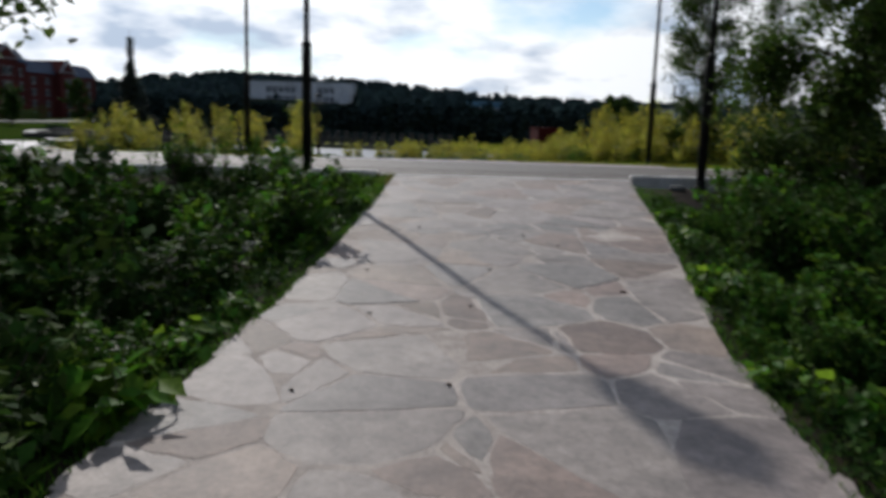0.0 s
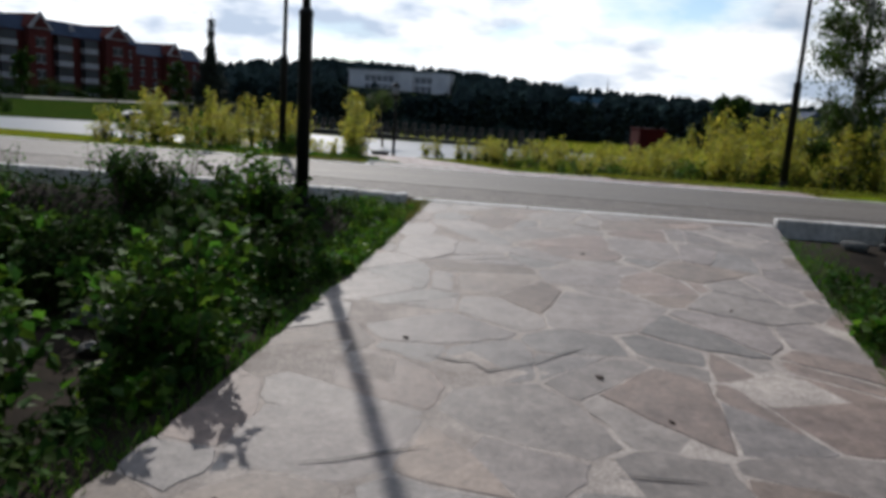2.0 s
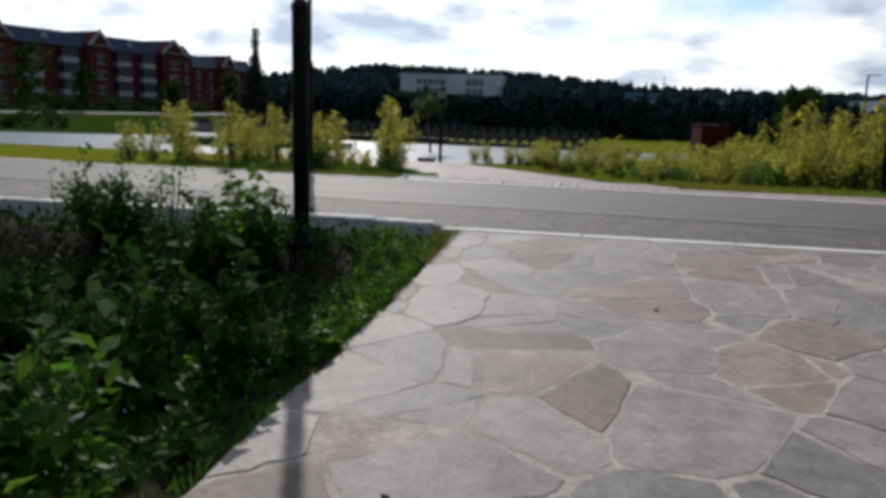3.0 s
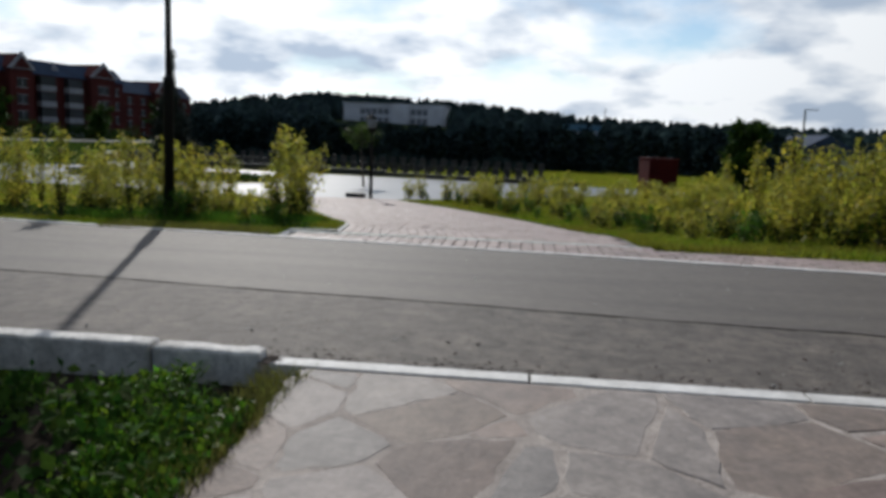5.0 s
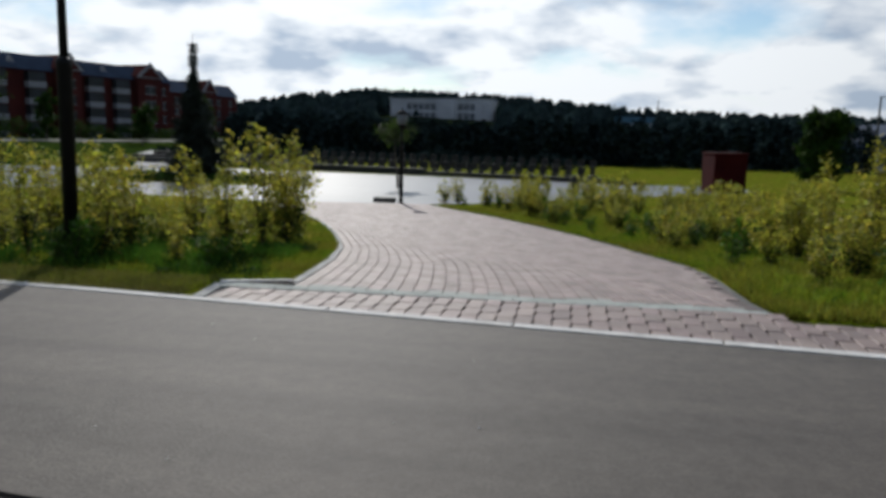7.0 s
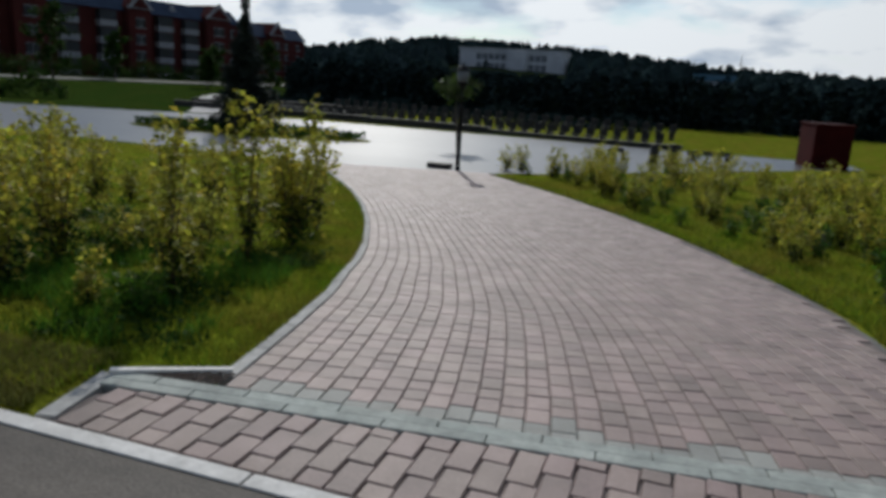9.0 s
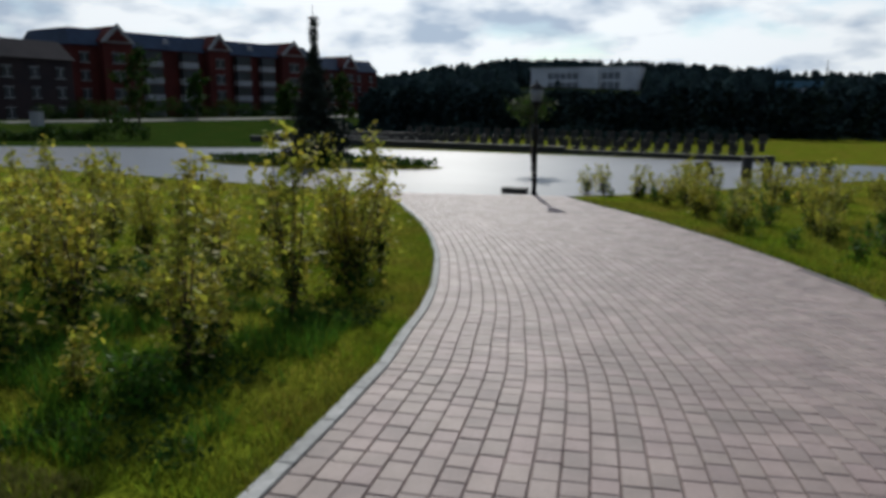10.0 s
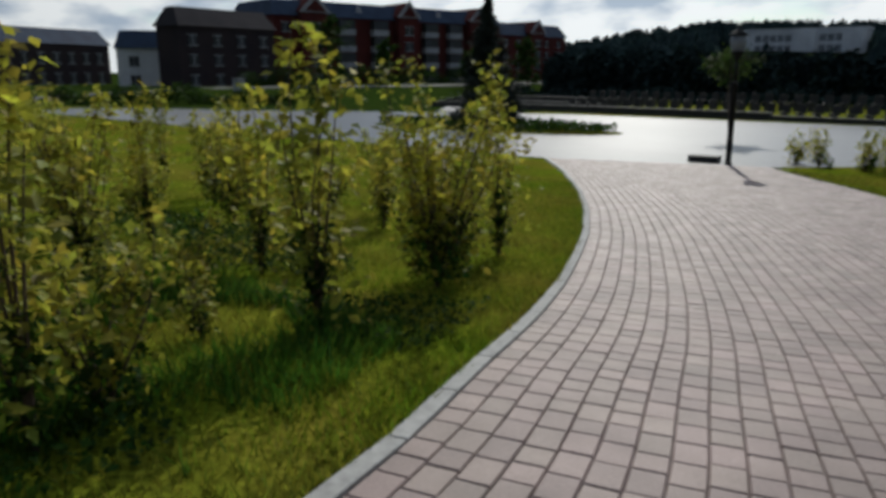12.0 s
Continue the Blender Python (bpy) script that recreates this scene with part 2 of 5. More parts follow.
M["window_pale"] = material("window_pale", (0.16, 0.17, 0.19), (0.12, 0.13, 0.15), 0.4, 0.3, 3, 0.0, spec=0.3)
M["red_paint"] = material("red_paint", (0.060, 0.007, 0.007), (0.040, 0.005, 0.006), 0.8, 1.0, 12, 0.15, spec=0.08)
M["bench_dark"] = material("bench_dark", (0.03, 0.028, 0.027), (0.02, 0.02, 0.02), 0.7, 3, 40, 0.15)
M["concrete"] = material("concrete", (0.40, 0.39, 0.37), (0.30, 0.29, 0.28), 0.85, 1.2, 30, 0.2)
M["stone_dark"] = material("stone_dark", (0.12, 0.118, 0.11), (0.08, 0.08, 0.076), 0.85, 2, 30, 0.2, blotch=0.2)
M["debris"] = material("debris", (0.055, 0.032, 0.022), (0.03, 0.02, 0.015), 0.9, 20, 90, 0.3)


# ---- mesh helpers ----
def mesh_ob(name, verts, faces, mat, parent=None, label="", smooth=False):
    me = bpy.data.meshes.new(name)
    me.from_pydata([tuple(map(float, v)) for v in verts], [], [tuple(int(i) for i in f) for f in faces])
    me.materials.append(M[mat])
    if smooth:
        me.shade_smooth()
    ob = new(name, me)
    if parent:
        ob.parent = parent
    if label:
        tagged(ob, label)
    return ob


def part(name, bm, mat, parent, label="", smooth=False):
    me = bpy.data.meshes.new(name)
    bm.to_mesh(me)
    bm.free()
    me.materials.append(M[mat])
    if smooth:
        me.shade_smooth()
    ob = new(name, me)
    ob.parent = parent
    if label:
        tagged(ob, label)
    return ob


def empty(name, x, y, z, rz=0.0):
    ob = new(name)
    ob.matrix_world = pose(x, y, z, 0, 0, rz)
    ob.empty_display_size = 0.1
    return ob


def box_bm(x0, x1, y0, y1, z0, z1, bevel=0.0, bm=None):
    own = bm is None
    bm = bm or bmesh.new()
    r = bmesh.ops.create_cube(bm, size=1.0)
    bmesh.ops.scale(bm, vec=(x1 - x0, y1 - y0, z1 - z0), verts=r["verts"])
    bmesh.ops.translate(bm, vec=((x0 + x1) / 2, (y0 + y1) / 2, (z0 + z1) / 2), verts=r["verts"])
    if bevel and own:
        bmesh.ops.bevel(bm, geom=bm.edges[:], offset=bevel, segments=2, affect='EDGES', profile=0.5)
    return bm


def lathe_bm(profile, sides=16):
    """A turned shape from (radius, height) pairs."""
    bm = bmesh.new()
    rings = []
    for r, z in profile:
        rings.append([bm.verts.new((r * math.cos(a), r * math.sin(a), z)) for a in (2 * math.pi * i / sides for i in range(sides))])
    for a, b in zip(rings, rings[1:]):
        for i in range(sides):
            bm.faces.new((a[i], a[(i + 1) % sides], b[(i + 1) % sides], b[i]))
    bm.faces.new(list(reversed(rings[0])))
    bm.faces.new(rings[-1])
    return bm


def tube(path, radii, sides, verts, faces):
    """Adds a tapered tube along a path to plain vertex and face lists."""
    base = len(verts)
    path = [Vector([float(c) for c in p]) for p in path]
    for i, (p, r) in enumerate(zip(path, radii)):
        a, b = path[max(i - 1, 0)], path[min(i + 1, len(path) - 1)]
        d = (b - a).normalized()
        u = d.cross(Vector((0.3, 0.9, 0.1))).normalized()
        w = d.cross(u)
        for k in range(sides):
            an = 2 * math.pi * k / sides
            verts.append(tuple(p + float(r) * (math.cos(an) * u + math.sin(an) * w)))
    for i in range(len(path) - 1):
        for k in range(sides):
            a, b = base + i * sides + k, base + i * sides + (k + 1) % sides
            faces.append((a, b, b + sides, a + sides))


def leaf_cloud(points, size, rng, droop=0.25, ratio=0.62, spread=1.0):
    """One bent diamond a leaf at each point; returns vertex and face arrays."""
    p = np.asarray(points, float)
    n = len(p)
    s = size * (0.6 + 0.8 * rng.random(n))[:, None]
    az = rng.random(n) * 2 * np.pi
    el = (rng.random(n) - 0.5) * 1.9 * spread - droop
    d = np.stack([np.cos(az) * np.cos(el), np.sin(az) * np.cos(el), np.sin(el)], 1)
    up = np.stack([rng.normal(0, 0.5, n), rng.normal(0, 0.5, n), np.ones(n)], 1)
    w = np.cross(d, up)
    w /= np.linalg.norm(w, axis=1)[:, None] + 1e-9
    nn = np.cross(w, d)
    v = np.empty((n, 4, 3))
    v[:, 0] = p
    v[:, 1] = p + d * s * 0.45 + w * s * ratio * 0.5 + nn * s * 0.10
    v[:, 2] = p + d * s
    v[:, 3] = p + d * s * 0.45 - w * s * ratio * 0.5 + nn * s * 0.10
    i = np.arange(n)[:, None] * 4
    f = np.concatenate([i + np.array([[0, 1, 2]]), i + np.array([[0, 2, 3]])], 0)
    return v.reshape(-1, 3), f


def fast_mesh(name, verts, faces, mat, smooth=False):
    """A triangle or quad mesh straight from arrays."""
    verts, faces = np.asarray(verts, np.float32), np.asarray(faces, np.int32)
    me = bpy.data.meshes.new(name)
    k = faces.shape[1]
    me.vertices.add(len(verts)); me.loops.add(faces.size); me.polygons.add(len(faces))
    me.vertices.foreach_set("co", verts.ravel())
    me.loops.foreach_set("vertex_index", faces.ravel())
    me.polygons.foreach_set("loop_start", np.arange(len(faces), dtype=np.int32) * k)
    me.update(calc_edges=True)
    me.validate()
    me.materials.append(M[mat])
    if smooth:
        me.shade_smooth()
    return me


# ---- the lie of the land ----
def ground_z(y):
    """Height of the land: a rise to the road, then a fall of the walk to the plaza, its bends rounded off."""
    w = min(1.0, max(0.0, 0.4 * (y - 5.5)))
    ys = [y - w, y - 0.5 * w, y, y + 0.5 * w, y + w]
    return float(np.mean(np.interp(ys, (-40, -20, -7, -5, 0, 5.5, 8, 10.5, 13, 18, 23, 28, 36, 40, 80, 400), (-1.6, -1.0, -0.37, -0.2, 0.02, 0.02, -0.15, -0.42, -0.64, -0.88, -1.06, -1.2, -1.24, -1.3, -1.5, -1.5))))


def flag_left(y):
    return float(np.interp(y, (-20, -9.7, -8.3, -6.4, -5.1, -2.8, 0), (-1.4, -0.66, -0.44, -0.18, -0.03, 0.15, 0.22)))


def flag_right(y):
    return float(np.interp(y, (-20, -9.5, -8.2, -6.4, -4.2, -1.5, 0), (2.2, 2.46, 2.6, 2.98, 3.42, 3.95, 4.25)))


def road_far(x):
    return 4.87 - 0.075 * x


def left_curve(y):
    return float(np.interp(y, (5.0, 5.8, 7.0, 8.0, 9.0, 10.0, 11.2, 12.5, 14.0, 16.0, 18.0, 21.0, 24.0), (-0.95, -1.0, -1.18, -1.36, -1.63, -1.88, -2.25, -2.71, -3.27, -4.15, -5.17, -6.9, -8.9)))


def right_curve(y):
    return float(np.interp(y, (4.6, 5.3, 6.5, 8.0, 10.0, 12.0, 14.0, 16.0, 18.0, 21.0, 25.4), (3.6, 2.98, 2.90, 2.98, 3.06, 2.80, 2.32, 1.62, 0.82, -0.75, -3.5)))


def ridge(x):
    """Height of the wooded skyline at y = 320."""
    return float(np.interp(x, (-260, -145, -118, -87, -57, -30, 1, 37, 75, 134, 300), (10, 14.5, 17.9, 20.6, 20, 18.6, 16.0, 13.3, 12.1, 12.2, 11)))


def hill_z(x, y):
    bank = 0.9 * min(1, max(0, (-50 - x) / 22)) * min(1, max(0, (y - 40) / 20))
    if y <= 110:
        return ground_z(y) + bank
    xs = x * 320 / y
    return -1.5 + bank * max(0, 1 - (y - 110) / 90) + (ridge(xs) - 6.5) * min(1.0, (y - 110) / 210) ** 1.3


def plaza_edge(x):
    """Where the paving blocks give way to the plaza."""
    return 25.4 + 0.28 * (max(-8.9, x) + 3.5) + 0.17 * max(0.0, -8.9 - x)


def in_plaza(x, y):
    if y < plaza_edge(x) or y > min(46.5 - 0.12 * (x + 8), 48 + 0.35 * (x + 20) if x < -20 else 60) or not -52 < x < 11.5:
        return False
    if ((x + 17) / 6.2) ** 2 + ((y - 34.2) / 2.2) ** 2 < 1:
        return False
    return x < -3.5 + (y - 25.4) * 0.95


def ditch(x, y):
    """Sunken planting beside the flagstone path."""
    if y > 0:
        return 0.0
    side = flag_left(y) - x if x < 1 else x - flag_right(y)
    if side <= 0:
        return 0.0
    deep = 0.55 if x < 1 else 0.3
    verge = 0.025 * min(1, side / 0.12)
    return max(verge, deep * min(1, max(0, side - 0.15) / 1.1) * min(1, max(0, -0.9 - y) / 1.0))


def axis(lo, hi, fine_lo, fine_hi, step, grow=1.22):
    a = list(np.arange(fine_lo, fine_hi, step))
    s, v = step, fine_hi
    while v < hi:
        a.append(v); s *= grow; v += s
    a.append(hi)
    s, v = step, fine_lo - step
    while v > lo:
        a.insert(0, v); s *= grow; v -= s
    a.insert(0, lo)
    return a


def planted(x, y):
    """Bare soil under the weeds beside the flagstones."""
    if not -14.5 < y < 0.05:
        return False
    wob = 1.6 * noise.noise((x * 0.35, y * 0.35, 4.0))
    return flag_left(y) - 6.0 + wob < x < flag_right(y) + 5.0 + wob and y > -13 + wob


def build_ground():
    xs, ys = axis(-3000, 3000, -14, 12, 0.3), axis(-3000, 4000, -14, 48, 0.3)
    verts, faces = [], []
    for y in ys:
        for x in xs:
            z = (hill_z(x, min(y, 330)) if abs(x) < 700 else ground_z(min(y, 400)))
            if -0.2 < y < road_far(x) + 0.1 and abs(x) < 200:
                z -= 0.12
            elif y <= 0 and flag_left(y) + 0.05 < x < flag_right(y) - 0.05 and y > -20:
                z -= 0.12
            elif 4.5 < y < 26 and left_curve(y) < x < right_curve(y):
                z -= 0.15
            elif 4.5 < y < 5.75 and -1.6 < x < 7:
                z -= 0.12
            elif in_plaza(x, y):
                z -= 0.1
            else:
                z -= ditch(x, y)
                if abs(x) < 14 and y < 20:
                    z += 0.03 * noise.noise((x * 1.3, y * 1.3, 0.0)) - 0.015
            verts.append((x, y, z))
    w = len(xs)
    for j in range(len(ys) - 1):
        for i in range(w - 1):
            a = j * w + i
            faces.append((a, a + 1, a + w + 1, a + w))
    me = fast_mesh("ground", verts, faces, "lawn", True)
    me.materials.append(M["soil"])
    me.materials.append(M["forest_floor"])
    me.materials.append(M["lawn_shaded"])
    # index 3: far left lawn, its shade given by the darker grass colour
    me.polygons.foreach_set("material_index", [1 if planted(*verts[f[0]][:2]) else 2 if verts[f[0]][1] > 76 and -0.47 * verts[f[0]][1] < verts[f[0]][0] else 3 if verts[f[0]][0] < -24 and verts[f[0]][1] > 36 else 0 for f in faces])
    return tagged(new("ground", me), "mown green lawn and soil, sloping gently", "ground", kind="structure")


build_ground()


# ---- road ----
def strip_sheet(name, rows, thick, mat, label, parent=None):
    """A slab from rows of (x, y_near, y_far, z)."""
    verts, faces = [], []
    for x, y0, y1, z in rows:
        verts += [(x, y0, z), (x, y1, z), (x, y0, z - thick), (x, y1, z - thick)]
    for i in range(len(rows) - 1):
        a, b = i * 4, i * 4 + 4
        faces += [(a, b, b + 1, a + 1), (a, a + 2, b + 2, b), (a + 1, b + 1, b + 3, a + 3)]
    faces += [(0, 1, 3, 2), (len(verts) - 4, len(verts) - 2, len(verts) - 1, len(verts) - 3)]
    ob = mesh_ob(name, verts, faces, mat, parent)
    if label:
        tagged(ob, label, kind="structure")
    return ob


def seam_y(x):
    return 1.85 - 0.075 * x + 0.012 * math.sin(x * 2.1) + 0.006 * math.sin(x * 7.3)


def rag(x, z):
    return max(0.0, 0.012 + 0.030 * noise.noise((x * 2.3, z, 0.0)) + 0.022 * noise.noise((x * 9.0, z, 5.0)))


road_xs = [-90, -60, -40, -25, -15] + [round(-10 + 0.07 * i, 2) for i in range(286)] + [15, 25, 40, 60, 90]
road = strip_sheet("road", [(x, 0.14, seam_y(x) - 0.010 - rag(x, 3.0), 0.018) for x in road_xs], 0.1, "asphalt_old", "grey worn asphalt road with a crack along it")
tagged(road, category="road")
lane = strip_sheet("road_lane", [(x, seam_y(x) + 0.004 + 0.5 * rag(x, 8.0), road_far(x) - 0.1, 0.02) for x in road_xs], 0.1, "asphalt", "smooth grey asphalt far lane")
tagged(lane, category="road")
crack = strip_sheet("road_seam", [(x, seam_y(x) - 0.05, seam_y(x) + 0.05, -0.002) for x in road_xs], 0.05, "tar", "dark open seam between the two asphalt lanes")
tagged(crack, category="road seam")


# ---- kerbs ----
def kerb_stone(name, length, width, height, mat, bevel=0.012):
    bm = box_bm(0.004, length - 0.004, 0, width, -height, 0, bevel)
    bmesh.ops.subdivide_edges(bm, edges=[e for e in bm.edges if abs(e.verts[0].co.x - e.verts[1].co.x) > 0.3 * length], cuts=22)
    for v in bm.verts:
        if v.co.z > -0.06:
            chip = noise.noise((v.co.x * 9.0 + length * 31, v.co.y * 6.0, 1.0)) + 0.6 * noise.noise((v.co.x * 31.0, v.co.y * 20.0, 3.0))
            v.co.z -= 0.004 + max(0.0, chip) * bevel * 0.45
            v.co.y += (0.25 * bevel * max(0.0, chip)) * (1 if v.co.y < width / 2 else -1)
    me = bpy.data.meshes.new(name)
    bm.to_mesh(me); bm.free()
    me.materials.append(M[mat])
    return me


def kerb_line(name, label, mesh, spots):
    root = tagged(empty(name, 0, 0, 0), label, "kerb", kind="structure")
    for x, y, z, rz in spots:
        ob = new("kerb_stone", mesh)
        ob.parent = root
        ob.matrix_basis = pose(x, y, z, 0, 0, rz)
    return root


raised = kerb_stone("kerb_stone", 1.4, 0.14, 0.30, "kerb_worn", 0.02)
flush = kerb_stone("kerb_stone", 1.4, 0.13, 0.25, "kerb", 0.006)
kerb_line("kerb_near", "raised pale concrete kerb along the grass verge", raised,
          [(-0.62 - 1.4 * (i + 1), 0.0, 0.10 + random.uniform(-0.006, 0.006), 0) for i in range(12)] + [(4.25 + 1.4 * i, 0.0, 0.12 + random.uniform(-0.006, 0.006), 0) for i in range(10)])
kerb_line("kerb_flush", "flush pale concrete kerb between flagstones and asphalt", flush,
          [(0.03 + 1.405 * i, 0.005, 0.034 + random.uniform(-0.003, 0.003), 0) for i in range(3)])
kerb_line("kerb_end", "short raised kerb stone ending beside the flagstones", kerb_stone("kerb_stone", 0.62, 0.14, 0.30, "kerb_worn", 0.025), [(-0.62, 0.0, 0.095, 0)])
slant = math.degrees(math.atan(-0.075))
kerb_line("kerb_far", "flush white concrete edging on the far side of the road", kerb_stone("kerb_stone", 1.4, 0.10, 0.25, "kerb", 0.006),
          [(-20 + 1.4 * i, road_far(-20 + 1.4 * i) - 0.1, 0.034, slant) for i in range(30)])


# ---- lamps ----
def street_lamp(x, y, z, height=5.0, label="black steel lamp post with a round lantern"):
    root = tagged(empty("street_lamp", x, y, z), label, "street lamp", "lamp posts")
    part("base_plate", lathe_bm([(0.11, -0.25), (0.11, 0.01), (0.085, 0.02), (0.08, 0.03), (0.078, 0.10), (0.068, 0.12)], 20), "steel_black", root, smooth=False)
    part("lower_tube", lathe_bm([(0.071, 0.0), (0.071, 1.98), (0.077, 1.99), (0.077, 2.03), (0.047, 2.07)], 20), "steel_black", root, smooth=True)
    part("upper_tube", lathe_bm([(0.043, 2.0), (0.037, height - 0.05)], 16), "steel_black", root, smooth=True)
    part("lantern_seat", lathe_bm([(0.04, height - 0.22), (0.07, height - 0.12), (0.16, height), (0.17, height + 0.03), (0.12, height + 0.04)], 20), "steel_black", root, smooth=True)
    part("globe", lathe_bm([(0.13, height + 0.03), (0.17, height + 0.12), (0.20, height + 0.26), (0.19, height + 0.36), (0.14, height + 0.42)], 20), "lamp_glass", root, "milky lantern globe", True)
    part("cap", lathe_bm([(0.23, height + 0.40), (0.22, height + 0.43), (0.12, height + 0.52), (0.03, height + 0.57), (0.02, height + 0.66)], 20), "steel_black", root, smooth=True)
    return root


street_lamp(-1.03, -0.87, -0.02)
street_lamp(5.15, -0.75, 0.0)
street_lamp(-3.64, 6.40, -0.06).rotation_euler = (0, radians(0.5), 0)
street_lamp(6.58, 6.67, 0.0)
street_lamp(-4.53, 25.54, ground_z(25.54), 2.75, "black lamp post with a pale lantern on the plaza")


# ---- flagstone path ----
def clip_poly(poly, a, b, c):
    """The part of a polygon where a*x + b*y <= c."""
    out = []
    for i, p in enumerate(poly):
        q = poly[(i + 1) % len(poly)]
        dp, dq = a * p[0] + b * p[1] - c, a * q[0] + b * q[1] - c
        if dp <= 0:
            out.append(p)
        if dp * dq < 0:
            t = dp / (dp - dq)
            out.append((p[0] + t * (q[0] - p[0]), p[1] + t * (q[1] - p[1])))
    return out


def shrink_poly(poly, d):
    n = len(poly)
    area = sum(poly[i][0] * poly[(i + 1) % n][1] - poly[(i + 1) % n][0] * poly[i][1] for i in range(n))
    s = 1 if area > 0 else -1
    out = list(poly)
    for i in range(n):
        (x0, y0), (x1, y1) = poly[i], poly[(i + 1) % n]
        l = math.hypot(x1 - x0, y1 - y0)
        if l < 1e-6:
            continue
        a, b = s * (y1 - y0) / l, -s * (x1 - x0) / l
        out = clip_poly(out, a, b, a * x0 + b * y0 - d)
        if len(out) < 3:
            return []
    return out


def build_flagstones():
    rng = random.Random(11)
    rows = [(y, flag_left(y) - 0.0, flag_right(y)) for y in [-16 + 0.5 * i for i in range(33)]]
    verts, faces = [], []
    for y, a, b in rows:
        verts += [(a + 0.03, y, ground_z(y) + 0.0012), (b - 0.03, y, ground_z(y) + 0.0012), (a + 0.03, y, ground_z(y) - 0.2), (b - 0.03, y, ground_z(y) - 0.2)]
    for i in range(len(rows) - 1):
        a, b = 4 * i, 4 * i + 4
        faces += [(a, a + 1, b + 1, b), (a, b, b + 2, a + 2), (a + 1, a + 3, b + 3, b + 1)]
    bed = tagged(mesh_ob("flagstone_path", verts, faces, "mortar"), "flagstone path of irregular grey-pink stones in pale mortar", "path", kind="structure")
    seeds = []
    y = -16.2
    while y < 0.4:
        step = 0.47
        x = flag_left(y) - 0.3 + rng.random() * 0.3
        while x < flag_right(y) + 0.4:
            seeds.append((x + rng.uniform(-0.28, 0.28), y + rng.uniform(-0.26, 0.26)))
            x += rng.uniform(0.42, 0.85)
        y += step
    weight = [rng.uniform(-0.07, 0.07) for _ in seeds]
    cells = []
    for i, (sx, sy) in enumerate(seeds):
        poly = [(sx - 0.8, sy - 0.8), (sx + 0.8, sy - 0.8), (sx + 0.8, sy + 0.8), (sx - 0.8, sy + 0.8)]
        for j, (ox, oy) in enumerate(seeds):
            if j != i and abs(ox - sx) < 1.9 and abs(oy - sy) < 1.9:
                a, b = ox - sx, oy - sy
                poly = clip_poly(poly, a, b, (ox * ox + oy * oy - sx * sx - sy * sy + weight[i] - weight[j]) / 2)
                if len(poly) < 3:
                    break
        if len(poly) < 3:
            continue
        mx, my = sum(p[0] for p in poly) / len(poly), sum(p[1] for p in poly) / len(poly)
        if rng.random() < 0.42:
            an = rng.uniform(0, math.pi)
            a, b = math.cos(an), math.sin(an)
            c = a * mx + b * my + rng.uniform(-0.12, 0.12)
            cells += [clip_poly(poly, a, b, c), clip_poly(poly, -a, -b, -c)]
        else:
            cells.append(poly)
    for poly in cells:
        if len(poly) < 3:
            continue
        poly = clip_poly(poly, 0, 1, -0.006)
        for side, f in ((-1, flag_left), (1, flag_right)):
            if len(poly) < 3:
                break
            y0, y1 = min(p[1] for p in poly), max(p[1] for p in poly)
            x0, x1 = f(y0), f(y1 + 1e-3)
            dx, dy = x1 - x0, y1 + 1e-3 - y0
            a, b = side * dy, -side * dx
            rag = rng.uniform(-0.035, 0.035) * math.hypot(a, b)
            poly = clip_poly(poly, a, b, a * x0 + b * y0 + rag)
        if len(poly) < 3:
            continue
        poly = shrink_poly(poly, rng.choice((0.006, 0.010, 0.015, 0.021, 0.030)))
        if len(poly) < 3:
            continue
        # break straight edges so the stones look hand-split
        ring = []
        for k, p in enumerate(poly):
            q = poly[(k + 1) % len(poly)]
            ring.append(p)
            l = math.hypot(q[0] - p[0], q[1] - p[1])
            if l > 0.18:
                for f in ((0.2, 0.42, 0.6, 0.82) if l > 0.36 else (0.3, 0.7)):
                    o = rng.uniform(-0.026, 0.006)
                    ring.append((p[0] + f * (q[0] - p[0]) - o * (q[1] - p[1]) / l, p[1] + f * (q[1] - p[1]) + o * (q[0] - p[0]) / l))
        cx, cy = sum(p[0] for p in ring) / len(ring), sum(p[1] for p in ring) / len(ring)
        tx, ty = rng.uniform(-0.006, 0.006), rng.uniform(-0.006, 0.006)
        lift = rng.uniform(0.0018, 0.0034) if rng.random() < 0.86 else rng.uniform(0.005, 0.0075)
        top = lambda p: ground_z(p[1]) + lift + tx * (p[0] - cx) + ty * (p[1] - cy)
        n = len(ring)
        vs = [(p[0] - cx, p[1] - cy, top(p) - 0.03) for p in ring] + [(p[0] - cx, p[1] - cy, top(p) - 0.004) for p in ring]
        vs += [((p[0] - cx) * 0.975, (p[1] - cy) * 0.975, top(p)) for p in ring]
        fs = [tuple(range(2 * n, 3 * n))]
        for k in range(n):
            k2 = (k + 1) % n
            fs += [(k, k2, n + k2, n + k), (n + k, n + k2, 2 * n + k2, 2 * n + k)]
        if poly and sum(ring[k][0] * ring[(k + 1) % n][1] - ring[(k + 1) % n][0] * ring[k][1] for k in range(n)) < 0:
            fs = [tuple(reversed(f)) for f in fs]
        ob = mesh_ob("flagstone", vs, fs, rng.choice(("flag", "flag", "flag", "flag", "flag_pink", "flag_pink", "flag_brown", "flag_grey")), bed)
        ob.location = (cx, cy, 0)


